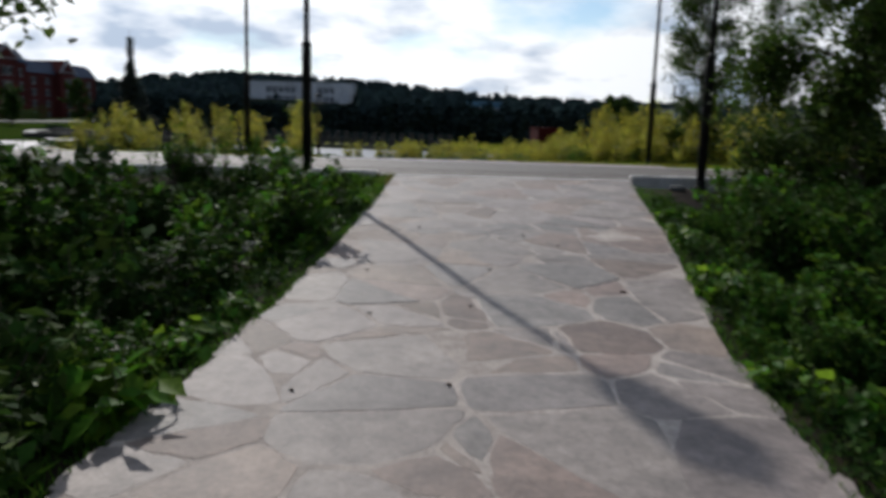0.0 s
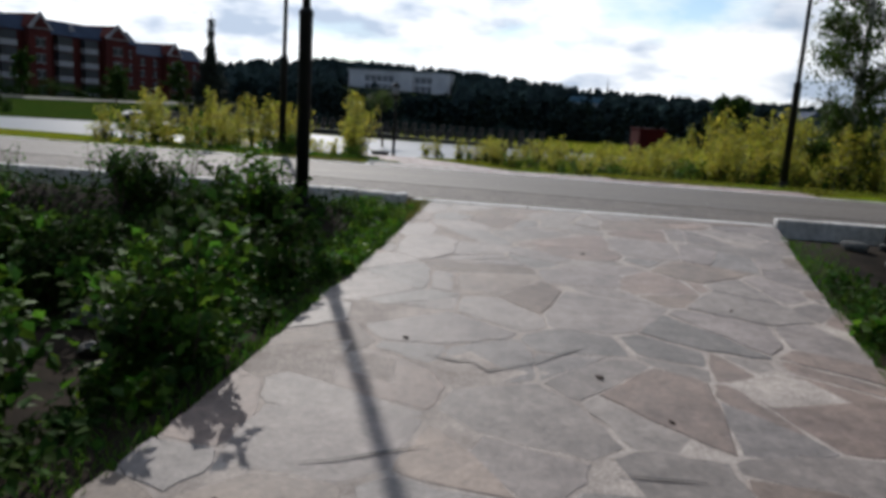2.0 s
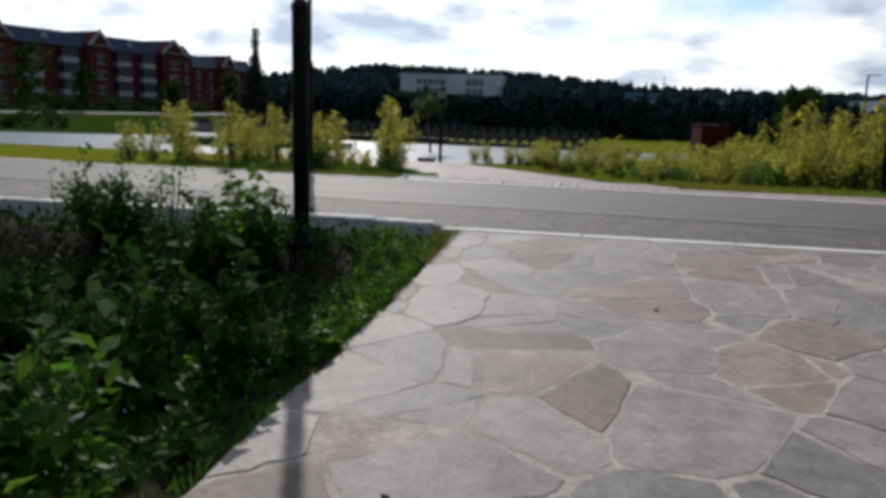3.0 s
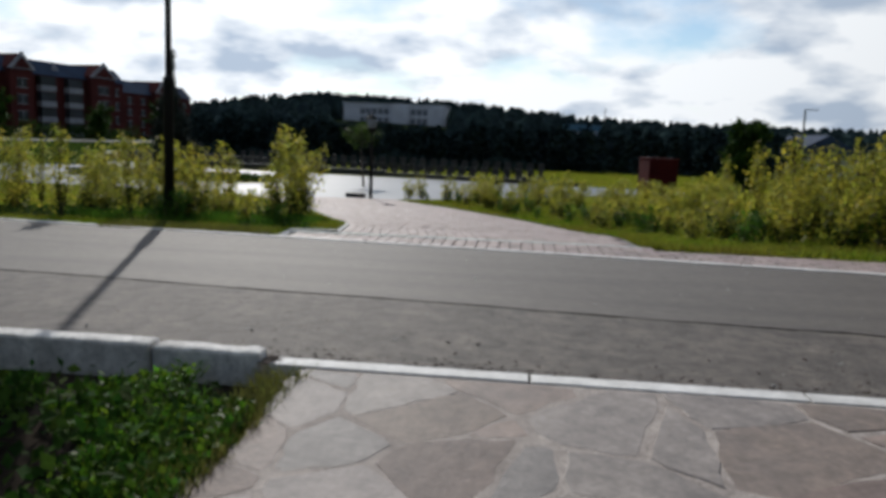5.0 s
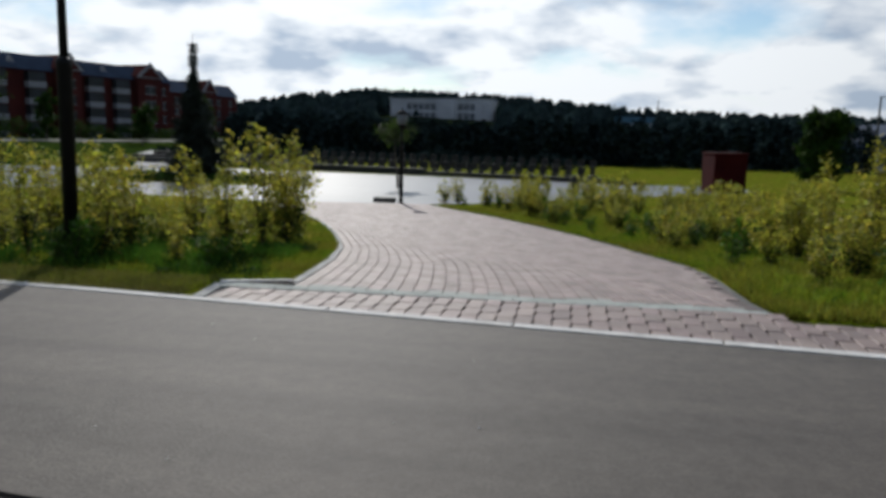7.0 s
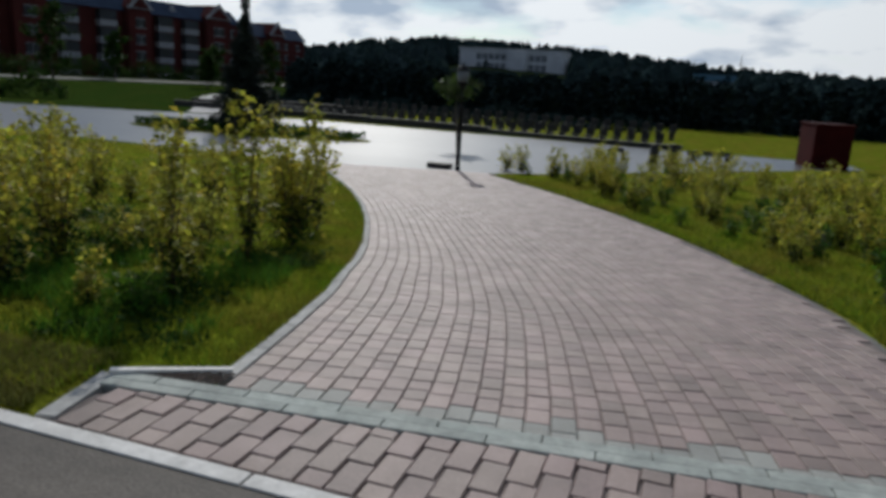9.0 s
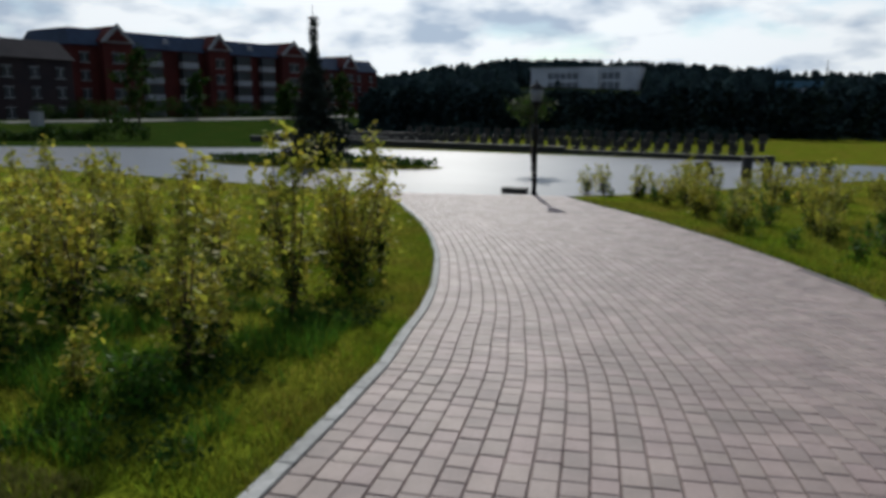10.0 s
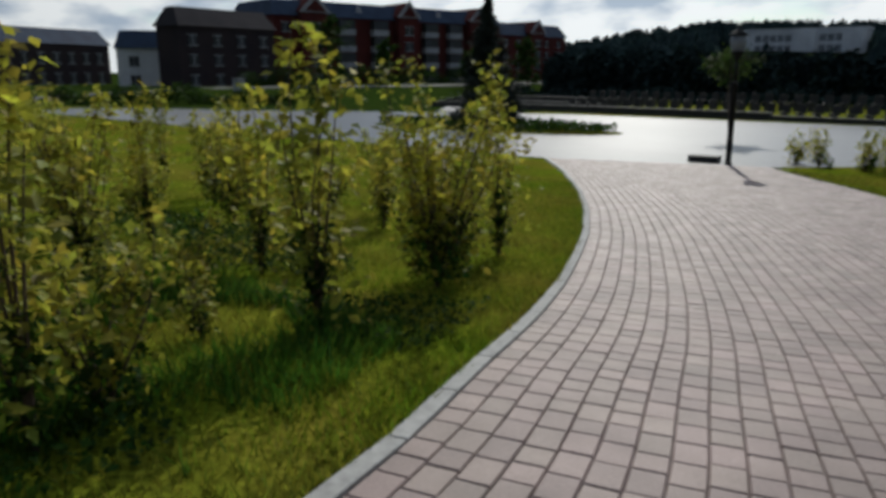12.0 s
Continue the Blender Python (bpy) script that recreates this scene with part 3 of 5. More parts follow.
# ---- paving across the road ----
def build_pavers():
    rng = random.Random(5)
    # bed under the blocks
    verts, faces = [], []
    ys = [road_far(0) + 0.1 + 0.35 * i for i in range(58)]
    for y in ys:
        a, b = left_curve(y), right_curve(y)
        if y < 5.65:
            a, b = -1.5, 6.6 if y < 5.3 else 3.1
        verts += [(a, y, ground_z(y) - 0.012), (b, y, ground_z(y) - 0.012)]
    for i in range(len(ys) - 1):
        faces.append((2 * i, 2 * i + 1, 2 * i + 3, 2 * i + 2))
    bed = tagged(mesh_ob("paved_walk", verts, faces, "joint"), "curving walk of pink-grey concrete paving blocks", "pavement", kind="structure")

    def block(length, width):
        bm = box_bm(-length / 2, length / 2, -width / 2, width / 2, -0.05, 0.0)
        bmesh.ops.bevel(bm, geom=[e for e in bm.edges if all(v.co.z > -0.01 for v in e.verts)], offset=0.006, segments=1, affect='EDGES')
        bmesh.ops.delete(bm, geom=[f for f in bm.faces if f.normal.z < -0.5], context='FACES')
        me = bpy.data.meshes.new("paving_block")
        bm.to_mesh(me); bm.free()
        me.materials.append(M["paver"])
        return me

    # columns run parallel to the left edge
    ny = np.arange(5.2, 27.0, 0.02)
    base = np.array([(np.interp(y, ny, ny) * 0 + left_curve(y), y) for y in ny])
    k = np.ones(41) / 41
    pad = np.pad(base[:, 0], 20, mode="edge")
    base[:, 0] = np.convolve(pad, k, mode="valid")
    tang = np.gradient(base, axis=0)
    tang /= np.linalg.norm(tang, axis=1)[:, None]
    norm_r = np.stack([tang[:, 1], -tang[:, 0]], 1)
    shapes = [(0.195, block(0.191, 0.1265)), (0.150, block(0.146, 0.1265)), (0.195, block(0.191, 0.1265))]
    spots = []
    col = 0
    d = 0.075
    while d < 7.0:
        line = base + norm_r * d
        seg = np.linalg.norm(np.diff(line, axis=0), axis=1)
        arc = np.concatenate([[0], np.cumsum(seg)])
        s = rng.random() * 0.16
        while s < arc[-1] - 0.2:
            pick = rng.choice((0, 1, 2))
            l, me = shapes[pick]
            c = s + l / 2
            x, y = np.interp(c, arc, line[:, 0]), np.interp(c, arc, line[:, 1])
            j = min(int(np.searchsorted(arc, c)), len(tang) - 1)
            ang = math.atan2(tang[j, 1], tang[j, 0])
            if y > band_y(x) + 0.05 and x < right_curve(y) - 0.08 and y < plaza_edge(x) and x > left_curve(y):
                spots.append((x, y, ang, pick))
            s += l
        d += 0.131
        col += 1
    slope = lambda y: math.atan((ground_z(y + 0.1) - ground_z(y - 0.1)) / 0.2)
    near = [s for s in spots if s[1] < 8.6 and -1.3 < s[0] < 0.15]
    near.sort(key=lambda s: (s[0] + 0.8) ** 2 * 3 + (s[1] - 7.2) ** 2)
    chosen = set(near[:250])
    verts, faces = [], []
    header = []
    for _, me in shapes:
        me = me.copy()
        me.materials[0] = M["paver_grey"]
        header.append(me)
    for s in spots:
        x, y, ang, pick = s
        grey = y < band_y(x) + 0.25 + 0.05 * math.sin(x * 9) and x < 3.4
        me = header[pick] if grey else shapes[pick][1]
        m = pose(x, y, ground_z(y) + rng.uniform(-0.002, 0.002), math.degrees(slope(y)), 0, 0) @ pose(0, 0, 0, rng.uniform(-0.4, 0.4), rng.uniform(-0.4, 0.4), math.degrees(ang) + rng.uniform(-0.8, 0.8))
        if s in chosen or grey:
            ob = new("paving_block", me)
            ob.parent = bed
            ob.matrix_basis = m
        else:
            n = len(verts)
            verts += [tuple(m @ v.co) for v in me.vertices]
            faces += [tuple(n + i for i in p.vertices) for p in me.polygons]
    ob = mesh_ob("paving_blocks", verts, faces, "paver_joined", bed)
    tagged(ob, kind="stuff")
    # border of larger blocks by the road, each row cut to fit against the band
    big = block(0.242, 0.128)
    x = -1.38
    i = 0
    while x < 6.5:
        y0, end = road_far(x) + 0.02, band_y(x) - 0.10 if x < 3 else 5.36
        first = 0.125 if i % 2 else 0.25
        while end - y0 > 0.03:
            l = min(first, end - y0)
            l = end - y0 if end - y0 - l < 0.05 else l
            ob = new("border_block", big)
            ob.parent = bed
            ob.matrix_basis = pose(x, y0 + l / 2, ground_z(y0) + 0.002 + rng.uniform(-0.002, 0.003), 0, 0, 90 + slant + rng.uniform(-0.7, 0.7)) @ Matrix.Diagonal(((l - 0.008) / 0.242, 1, 1, 1))
            y0 += l
            first = 0.25
        x += 0.136
        i += 1
    return bed


def edging(name, label, pts, width, mat, lift, rise=0.03):
    """Short kerb pieces laid along a line."""
    root = tagged(empty(name, 0, 0, 0), label, "edging", kind="structure")
    for (x0, y0), (x1, y1) in zip(pts, pts[1:]):
        l = math.hypot(x1 - x0, y1 - y0)
        bm = box_bm(0.003, l - 0.003, -width / 2, width / 2, -0.2, rise, 0.006)
        ob = part("edging_stone", bm, mat, root)
        z0, z1 = ground_z(y0) + lift, ground_z(y1) + lift
        ob.matrix_basis = pose(x0, y0, z0, 0, -math.degrees(math.atan2(z1 - z0, l)), math.degrees(math.atan2(y1 - y0, x1 - x0)))
    return root


def band_y(x):
    return 5.575 + 0.05 * x


def along(f, y0, y1, step, off=0.0):
    pts, y = [], y0
    while y <= y1 + 1e-6:
        pts.append((f(y) + off, y))
        y += step
    return pts


edging("edging_left", "pale grey concrete edging curving round the lawn", along(left_curve, 5.75, 24.0, 0.55, -0.04), 0.085, "kerb_grey", -0.012, 0.02)
edging("edging_right", "low concrete edging of the walk beside rough grass", along(right_curve, 5.5, 25.4, 0.85, 0.04), 0.06, "stone_dark", -0.03, 0.012)
for side, first in ((-0.052, -1.56), (0.044, -1.31)):
    edging("edging_flat", "flat pale green-grey stone band across the walk", [(x, band_y(x) + side) for x in [-1.56] * (first > -1.5) + [first + 0.5 * k for k in range(10 if first < -1.5 else 9)]], 0.088, "band", -0.011, 0.02)
edging("edging_corner", "pale kerb closing the corner of the paving strip", [(-1.53, 5.02), (-1.60, 5.56)], 0.10, "kerb_grey", -0.014, 0.02)
edging("edging_lawn_corner", "pale kerb at the lawn corner", [(-1.60, 5.54), (-1.04, 5.84)], 0.05, "kerb", -0.005, 0.035)


def build_plaza():
    step = 0.25
    verts, faces, idx = [], [], {}
    for i in range(-208, 50):
        for j in range(92, 214):
            x, y = i * step, j * step
            if in_plaza(x + step / 2, y + step / 2):
                q = []
                for a, b in ((0, 0), (1, 0), (1, 1), (0, 1)):
                    key = (i + a, j + b)
                    if key not in idx:
                        idx[key] = len(verts)
                        px, py = key[0] * step, key[1] * step
                        verts.append((px, py, ground_z(py) - 0.006))
                    q.append(idx[key])
                faces.append(q)
    ob = mesh_ob("plaza", verts, faces, "plaza", smooth=True)
    tagged(ob, "wide pale paved plaza shining in the sun", "pavement", kind="structure")


build_plaza()


# ---- plants ----
def shrub(seed, height, spread, leaves, leaf, mat, stems=9, low=0.12, name="shrub"):
    """A many-stemmed young shrub: thin leaning stems and single leaves."""
    rng = np.random.default_rng(seed)
    root = empty(name, 0, 0, 0)
    sv, sf, pts = [], [], []
    for s in range(stems):
        a = rng.random() * 6.283
        h = height * (0.55 + 0.45 * rng.random())
        out = spread * (0.25 + 0.75 * rng.random())
        bend = rng.normal(0, 0.06, 2)
        path = []
        power = 1.15 if mat == "leaf_gold" else 0.8
        for k in range(6):
            f = k / 5
            path.append((math.cos(a) * out * f ** power + bend[0] * f * math.sin(f * 3), math.sin(a) * out * f ** power + bend[1] * f * math.sin(f * 4), h * f - 0.03))
        tube(path, [0.009 * (1 - 0.8 * k / 5) * (0.7 + height * 0.4) for k in range(6)], 4, sv, sf)
        arr = np.array(path)
        m = int(leaves / stems * h / height)
        t = low + (1.02 - low) * rng.random(m) ** (0.72 if mat == "leaf_gold" else 0.85)
        px = np.stack([np.interp(t, np.linspace(0, 1, 6), arr[:, c]) for c in range(3)], 1)
        px += rng.normal(0, 1, (m, 3)) * np.array([0.075, 0.075, 0.05]) * (1.15 - 0.75 * t)[:, None] * (0.6 + height * 0.6)
        px[:, 2] = np.maximum(px[:, 2], 0.02)
        pts.append(px)
    v, f = leaf_cloud(np.concatenate(pts), leaf, rng)
    st = new("stalk", fast_mesh("stalk", sv, sf, "twig"))
    st.parent = root
    lv = new("foliage", fast_mesh("foliage", v, f, mat))
    lv.parent = root
    inner = []
    # inner leaves coloured dark, so shade at the base is partly in the colour
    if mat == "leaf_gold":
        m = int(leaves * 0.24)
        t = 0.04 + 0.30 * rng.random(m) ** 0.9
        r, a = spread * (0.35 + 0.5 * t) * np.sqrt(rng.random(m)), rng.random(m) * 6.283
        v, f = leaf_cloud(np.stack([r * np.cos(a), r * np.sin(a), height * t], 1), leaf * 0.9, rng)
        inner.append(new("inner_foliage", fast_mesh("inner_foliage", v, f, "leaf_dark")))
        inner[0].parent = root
    for o in (st, lv, *inner):
        tagged(o, kind="stuff")
    return root


def place(kinds, spots, label, category, group, rng, scale=(0.85, 1.15), sink=0.0):
    """Sets each kind down once, then copies, at (x, y, size) spots."""
    used = set()
    for x, y, s in spots:
        k = rng.randrange(len(kinds))
        z = hill_z(x, y) - ditch(x, y) - sink
        m = pose(x, y, z, 0, 0, rng.uniform(0, 360))
        sc = s * rng.uniform(*scale)
        ob = kinds[k]
        if k in used:
            ob = copy_thing(ob, m)
        used.add(k)
        ob.matrix_basis = m @ Matrix.Diagonal((sc, sc, sc, 1))
        tagged(ob, label, category, group)
    for k, ob in enumerate(kinds):
        if k not in used:
            for o in (*ob.children_recursive, ob):
                bpy.data.objects.remove(o)


def scatter(name, kinds, spots, label, rng):
    """Many plants of a bank joined into one mass of leaves."""
    V, F, total = [], [], 0
    for x, y, s in spots:
        me = rng.choice(kinds).children[1].data
        n = len(me.vertices)
        co = np.empty(n * 3, np.float32)
        me.vertices.foreach_get("co", co)
        a = rng.uniform(0, 6.283)
        r = np.array([[math.cos(a), -math.sin(a), 0], [math.sin(a), math.cos(a), 0], [0, 0, 1]])
        V.append(co.reshape(-1, 3) @ r.T * s + np.array([x, y, hill_z(x, y) - ditch(x, y)]))
        ix = np.empty(len(me.loops), np.int32)
        me.loops.foreach_get("vertex_index", ix)
        F.append(ix.reshape(-1, 3) + total)
        total += n
    return tagged(new(name, fast_mesh(name, np.concatenate(V), np.concatenate(F), "leaf_dark")), label, "weeds", kind="stuff")


rnd = random.Random(3)
GOLD = "young shrub with yellow-green leaves on thin upright stems"
tall = [shrub(20 + i, 1.48, 0.46, 1250, 0.068, "leaf_gold", 12, name="golden_shrub") for i in range(3)]
mid = [shrub(30 + i, 0.98, 0.42, 760, 0.064, "leaf_gold", 9, name="golden_shrub") for i in range(3)]
low = [shrub(40 + i, 0.68, 0.27, 420, 0.058, "leaf_gold", 7, name="golden_shrub") for i in range(3)]
slim = [shrub(50 + i, 1.55, 0.18, 680, 0.066, "leaf_gold", 5, name="golden_shrub") for i in range(3)]
place(slim, [(-2.60, 8.78, 1.2), (-2.28, 7.08, 0.92), (-3.28, 11.9, 1.2), (-9.0, 13.5, 1.05), (-10.1, 13.0, 1.05), (-5.0, 5.95, 0.85), (-4.1, 9.7, 0.95), (-6.0, 10.0, 1.0), (-7.9, 9.2, 1.0), (-5.1, 12.4, 0.9), (-4.4, 6.7, 0.85),
             (6.3, 10.2, 1.30), (7.4, 9.1, 1.36), (8.9, 10.4, 1.42), (5.2, 11.4, 0.94), (6.7, 11.3, 1.24), (9.9, 10.9, 1.42), (10.9, 12.4, 1.42), (7.8, 12.9, 1.36), (5.6, 14.4, 0.89), (6.9, 14.0, 1.42), (8.4, 15.2, 1.47), (10.2, 17.0, 1.53), (7.2, 17.5, 1.30)],
      "tall slim shrub with yellow-green leaves", "shrub", "golden shrubs on the lawn", rnd, (0.95, 1.05))
full = [shrub(25, 1.75, 0.62, 2500, 0.066, "leaf_gold", 18, name="golden_shrub")]
place(full, [(-2.92, 10.38, 1.0)], "dense vase-shaped shrub with yellow-green leaves", "shrub", "golden shrubs on the lawn", rnd, (1.0, 1.0))
place(tall, [(-3.8, 7.65, 0.92), (-4.8, 8.7, 1.0), (-6.6, 11.5, 0.9), (-6.1, 9.3, 0.95), (-3.3, 11.2, 0.85), (-5.9, 13.4, 0.8), (-5.4, 7.4, 0.8), (-7.3, 8.3, 0.95), (-8.1, 12.4, 0.9),
             (6.0, 9.4, 1.00), (6.9, 8.9, 1.18), (7.7, 9.8, 1.30), (5.3, 13.3, 0.94), (7.0, 12.0, 1.18), (8.6, 11.5, 1.42), (9.8, 12.6, 1.30), (8.2, 7.9, 1.12), (10.5, 9.5, 1.42), (11.5, 11.0, 1.53), (7.9, 14.2, 1.30), (6.4, 15.6, 1.06), (9.4, 16.0, 1.42), (11.2, 14.6, 1.42), (8.6, 18.5, 1.30), (12.6, 13.0, 1.53), (12.2, 17.0, 1.42), (10.4, 19.8, 1.30)],
      GOLD, "shrub", "golden shrubs on the lawn", rnd, (0.95, 1.05))
spots = [(-2.42, 7.42, 0.85), (-3.7, 8.3, 0.7), (-3.56, 6.78, 0.95), (-5.1, 11.1, 0.95), (-7.8, 11.0, 0.9), (-7.4, 7.2, 1.0), (-8.6, 8.3, 1.0), (-6.3, 6.8, 0.9), (-4.9, 6.9, 0.85), (-5.7, 8.3, 0.95), (-4.5, 12.6, 0.8), (-7.0, 13.6, 0.9), (-4.0, 9.0, 0.7),
         (4.4, 11.2, 0.86), (4.7, 14.7, 0.97), (4.15, 16.6, 0.97), (2.6, 20.1, 1.13), (2.67, 18.6, 0.97), (3.4, 14.0, 0.86), (4.6, 16.3, 0.97), (7.8, 22.8, 1.18), (5.0, 9.6, 0.94), (5.6, 8.6, 0.89), (6.3, 8.0, 1.00), (7.2, 7.7, 1.06), (8.3, 8.2, 1.12), (9.4, 9.0, 1.18), (0.3, 21.7, 0.97), (2.2, 28.0, 1.08), (5.6, 12.0, 1.06), (6.0, 17.5, 1.18), (4.5, 19.0, 0.97), (5.0, 21.5, 1.18)]
for i in range(34):
    y = rnd.uniform(8.0, 29)
    spots.append((right_curve(min(y, 25)) + rnd.uniform(2.6, 11), y, rnd.uniform(0.9, 1.45)))
place(mid, spots, GOLD, "shrub", "golden shrubs on the lawn", rnd)
spots = [(-2.59, 6.55, 0.8), (-3.0, 8.3, 0.7), (-4.0, 10.2, 0.9), (-7.2, 13.0, 1), (-9.5, 9.5, 1), (-8.9, 12.0, 1), (4.15, 8.3, 0.76), (1.1, 19.4, 1.08), (3.3, 15.3, 1.08), (-0.55, 24.1, 1.2), (1.6, 27.6, 1.40), (-3.2, 27.2, 1.7), (-2.6, 26.6, 1.6), (-1.5, 26.0, 1.4), (-0.4, 26.8, 1.4)]
for i in range(22):
    y = rnd.uniform(8.5, 28)
    spots.append((right_curve(min(y, 25)) + rnd.uniform(1.6, 8), y, rnd.uniform(0.9, 1.4)))
place(low, spots, "small golden-leaved shrub planted in rough grass", "shrub", "small golden shrubs", rnd)
sprout = [shrub(45 + i, 0.5, 0.24, 300, 0.062, "leaf_green", 7, 0.05, "green_shrub") for i in range(3)]
spots = [(1.75, 20.6, 1.3), (3.3, 17.2, 1.2), (0.6, 22.9, 1.2), (4.4, 13.2, 1.2), (5.2, 10.8, 1.1), (3.9, 18.9, 1.3)]
for i in range(44):
    y = rnd.uniform(8.0, 27)
    spots.append((right_curve(min(y, 25)) + rnd.uniform(0.7, 7), y, rnd.uniform(0.6, 1.3)))
place(sprout, spots, "low bushy green shrub in rough grass", "shrub", "low green shrubs", rnd)

# dark leafy weeds beside the flagstones
weeds = [shrub(60 + i, 0.75, 0.45, 800, 0.082, "leaf_dark" if i % 4 else "leaf_green", 9, 0.05, "weed_clump") for i in range(5)]
spots, far_weeds = [], []
for i in range(330):
    y = rnd.uniform(-12.5, -0.8)
    off = 0.25 + 6.8 * rnd.random() ** 1.15
    if off < 0.9 and rnd.random() < 0.3:
        continue
    if abs(y + 4.1) < 1.1 and 0.8 < off < 2.4 or abs(y + 7.0) < 0.7 and 1.3 < off < 2.4 or (y > -2.9 and off < 1.25) or (-8.4 < y < -5.4 and off < 0.75):
        continue
    size = rnd.uniform(0.70, 1.16) * (0.62 + 0.9 * (0.5 + noise.noise((off * 0.9, y * 0.9, 7.0)))) * (0.7 if off < 0.7 or y > -2.9 else 1.28 if off > 2.6 and y > -8.0 else 1.2 if off > 3 else 1)
    (spots if off < 3.6 else far_weeds).append((flag_left(y) - off, y, size))
for i in range(130):
    y = rnd.uniform(-12.0, -1.6)
    off = rnd.uniform(0.3, 5.0)
    if y > -2.2 and off < 2.0:
        continue
    (spots if off < 3.6 else far_weeds).append((flag_right(y) + off, y, rnd.uniform(0.7, 1.2) * (0.6 if off < 0.8 else 1)))
scatter("weed_bank", weeds[1:3], far_weeds, "tangled dark green weeds further from the path", rnd)
spots += [(-3.5, 6.2, 0.6), (-3.85, 6.45, 0.6), (-2.2, 6.6, 0.45), (-4.64, 9.5, 0.6)]
place(weeds, spots, "dense dark green leafy weeds beside the path", "weeds", "weeds by the path", rnd)
edge = [shrub(70 + i, 0.26, 0.24, 110, 0.125, "leaf_bright", 7, 0.1, "broadleaf_weed") for i in range(3)]
spots = []
for i in range(92):
    y = rnd.uniform(-11.8, -3.0)
    spots.append((flag_left(y) - rnd.uniform(0.12, 0.95), y, rnd.uniform(0.6, 1.35) * (1.1 if y < -8.2 else 0.5 if y < -5.6 else 0.7)))
for i in range(44):
    y = rnd.uniform(-11.5, -3.0)
    spots.append((flag_right(y) + rnd.uniform(0.08, 0.6), y, rnd.uniform(0.5, 0.9)))
place(edge, spots, "low bright green broad-leaved weed at the path edge", "weeds", "broad-leaved weeds", rnd)
stalk = [shrub(80 + i, 1.0, 0.16, 170, 0.05, "leaf_green", 4, 0.25, "tall_weed") for i in range(2)]
place(stalk, [(-1.9, -0.5, 0.8), (-2.3, -0.8, 0.95), (-2.9, -1.2, 1.1), (-3.4, -0.9, 0.9), (-3.1, -0.4, 0.8), (-4.2, -1.2, 1.0), (-2.6, -2.2, 1.0), (-3.9, -2.0, 1.1), (-5.0, -1.3, 1.0), (-2.6, -0.6, 0.8)],
      "tall thin grassy weed stalk by the kerb", "weeds", "tall weeds", rnd)


def grass(name, label, area, count, length, mat, seed, width=0.006):
    """Loose blades over an area given as a function from two random numbers to a place."""
    rng = np.random.default_rng(seed)
    v, f = [], []
    for i in range(count):
        p = area(rng.random(), rng.random())
        if p is None:
            continue
        x, y = p
        z = ground_z(y) - ditch(x, y) - 0.02
        a, l = rng.random() * 6.283, length * (0.5 + rng.random())
        dx, dy = math.cos(a) * width, math.sin(a) * width
        lx, ly = rng.normal(0, 0.45, 2) * l
        n = len(v)
        v += [(x - dx, y - dy, z), (x + dx, y + dy, z), (x + lx, y + ly, z + l)]
        f.append((n, n + 1, n + 2))
    return tagged(new(name, fast_mesh(name, v, f, mat)), label, "grass", kind="stuff")


def hollow(x, y):
    """Bare dark patches of soil in the sunken bed."""
    off = flag_left(y) - x
    return abs(y + 4.1) < 1.1 and 0.8 < off < 2.4 or abs(y + 7.0) < 0.8 and 1.3 < off < 2.6


def verge(u, w, wide, deep):
    """Places on the verge, leaving bare dark hollows away from the stones."""
    y = -0.10 - deep * w
    x = flag_left(y) - 0.02 - wide * u
    if y > -0.6 + 0.5 * (flag_left(y) - x) and flag_left(y) - x < 0.5:
        return None
    if flag_left(y) - x > 0.55 and noise.noise((x * 1.2, y * 1.2, 3.0)) > -0.12:
        return None
    return x, y


def left_lawn(u, w):
    y = 5.25 + 14 * w ** 1.5
    x = left_curve(max(y, 5.8)) - 0.09 - 7.0 * u ** 1.6
    if y < 5.85 and x > -1.68:
        return None
    return x, y


def right_lawn(u, w):
    y = 5.6 + 19 * w ** 1.3
    return right_curve(y) + 0.1 + 6.5 * u ** 1.6, y


grass("lawn_grass", "short green lawn grass", left_lawn, 60000, 0.055, "blade", 1)
grass("rough_grass", "rough green grass beside the walk", right_lawn, 42000, 0.085, "blade", 2, 0.009)
grass("verge_grass", "green tufted grass at the kerb corner", lambda u, w: verge(u ** 1.3, w, 3.0, 3.4), 18000, 0.075, "leaf_green", 3, 0.009)
# dark green tufts; their colour also imitates shrub shadow on the lawn
grass("long_grass", "longer dark green grass under the shrubs", lambda u, w: (left_curve(5.9 + 3.4 * w) - 0.5 - 3.6 * u, 5.9 + 3.4 * w) if noise.noise((u * 5.0, w * 4.6, 21.0)) > -0.08 else None, 15000, 0.13, "leaf_green", 7, 0.007)
grass("dry_grass", "dry yellow grass at the lawn corner", lambda u, w: (-1.72 - 2.2 * u, 5.08 + 0.75 * w - 0.06 * u), 11000, 0.05, "blade_dry", 4)
grass("path_edge_grass", "thin grass along the flagstone edges", lambda u, w: ((flag_left(-0.7 - 11.3 * w) - 0.45 * u ** 2 + 0.01) if u * 977 % 1 < 0.5 else (flag_right(-0.7 - 11.3 * w) + 0.55 * u ** 2 - 0.02), -0.7 - 11.3 * w), 10000, 0.05, "leaf_green", 5)
grass("straw", "dry straw at the path corner", lambda u, w: (flag_left(-1.9 * w) - 0.26 * u + 0.05, -0.08 - 1.3 * w), 1300, 0.075, "blade_dry", 6, 0.005)


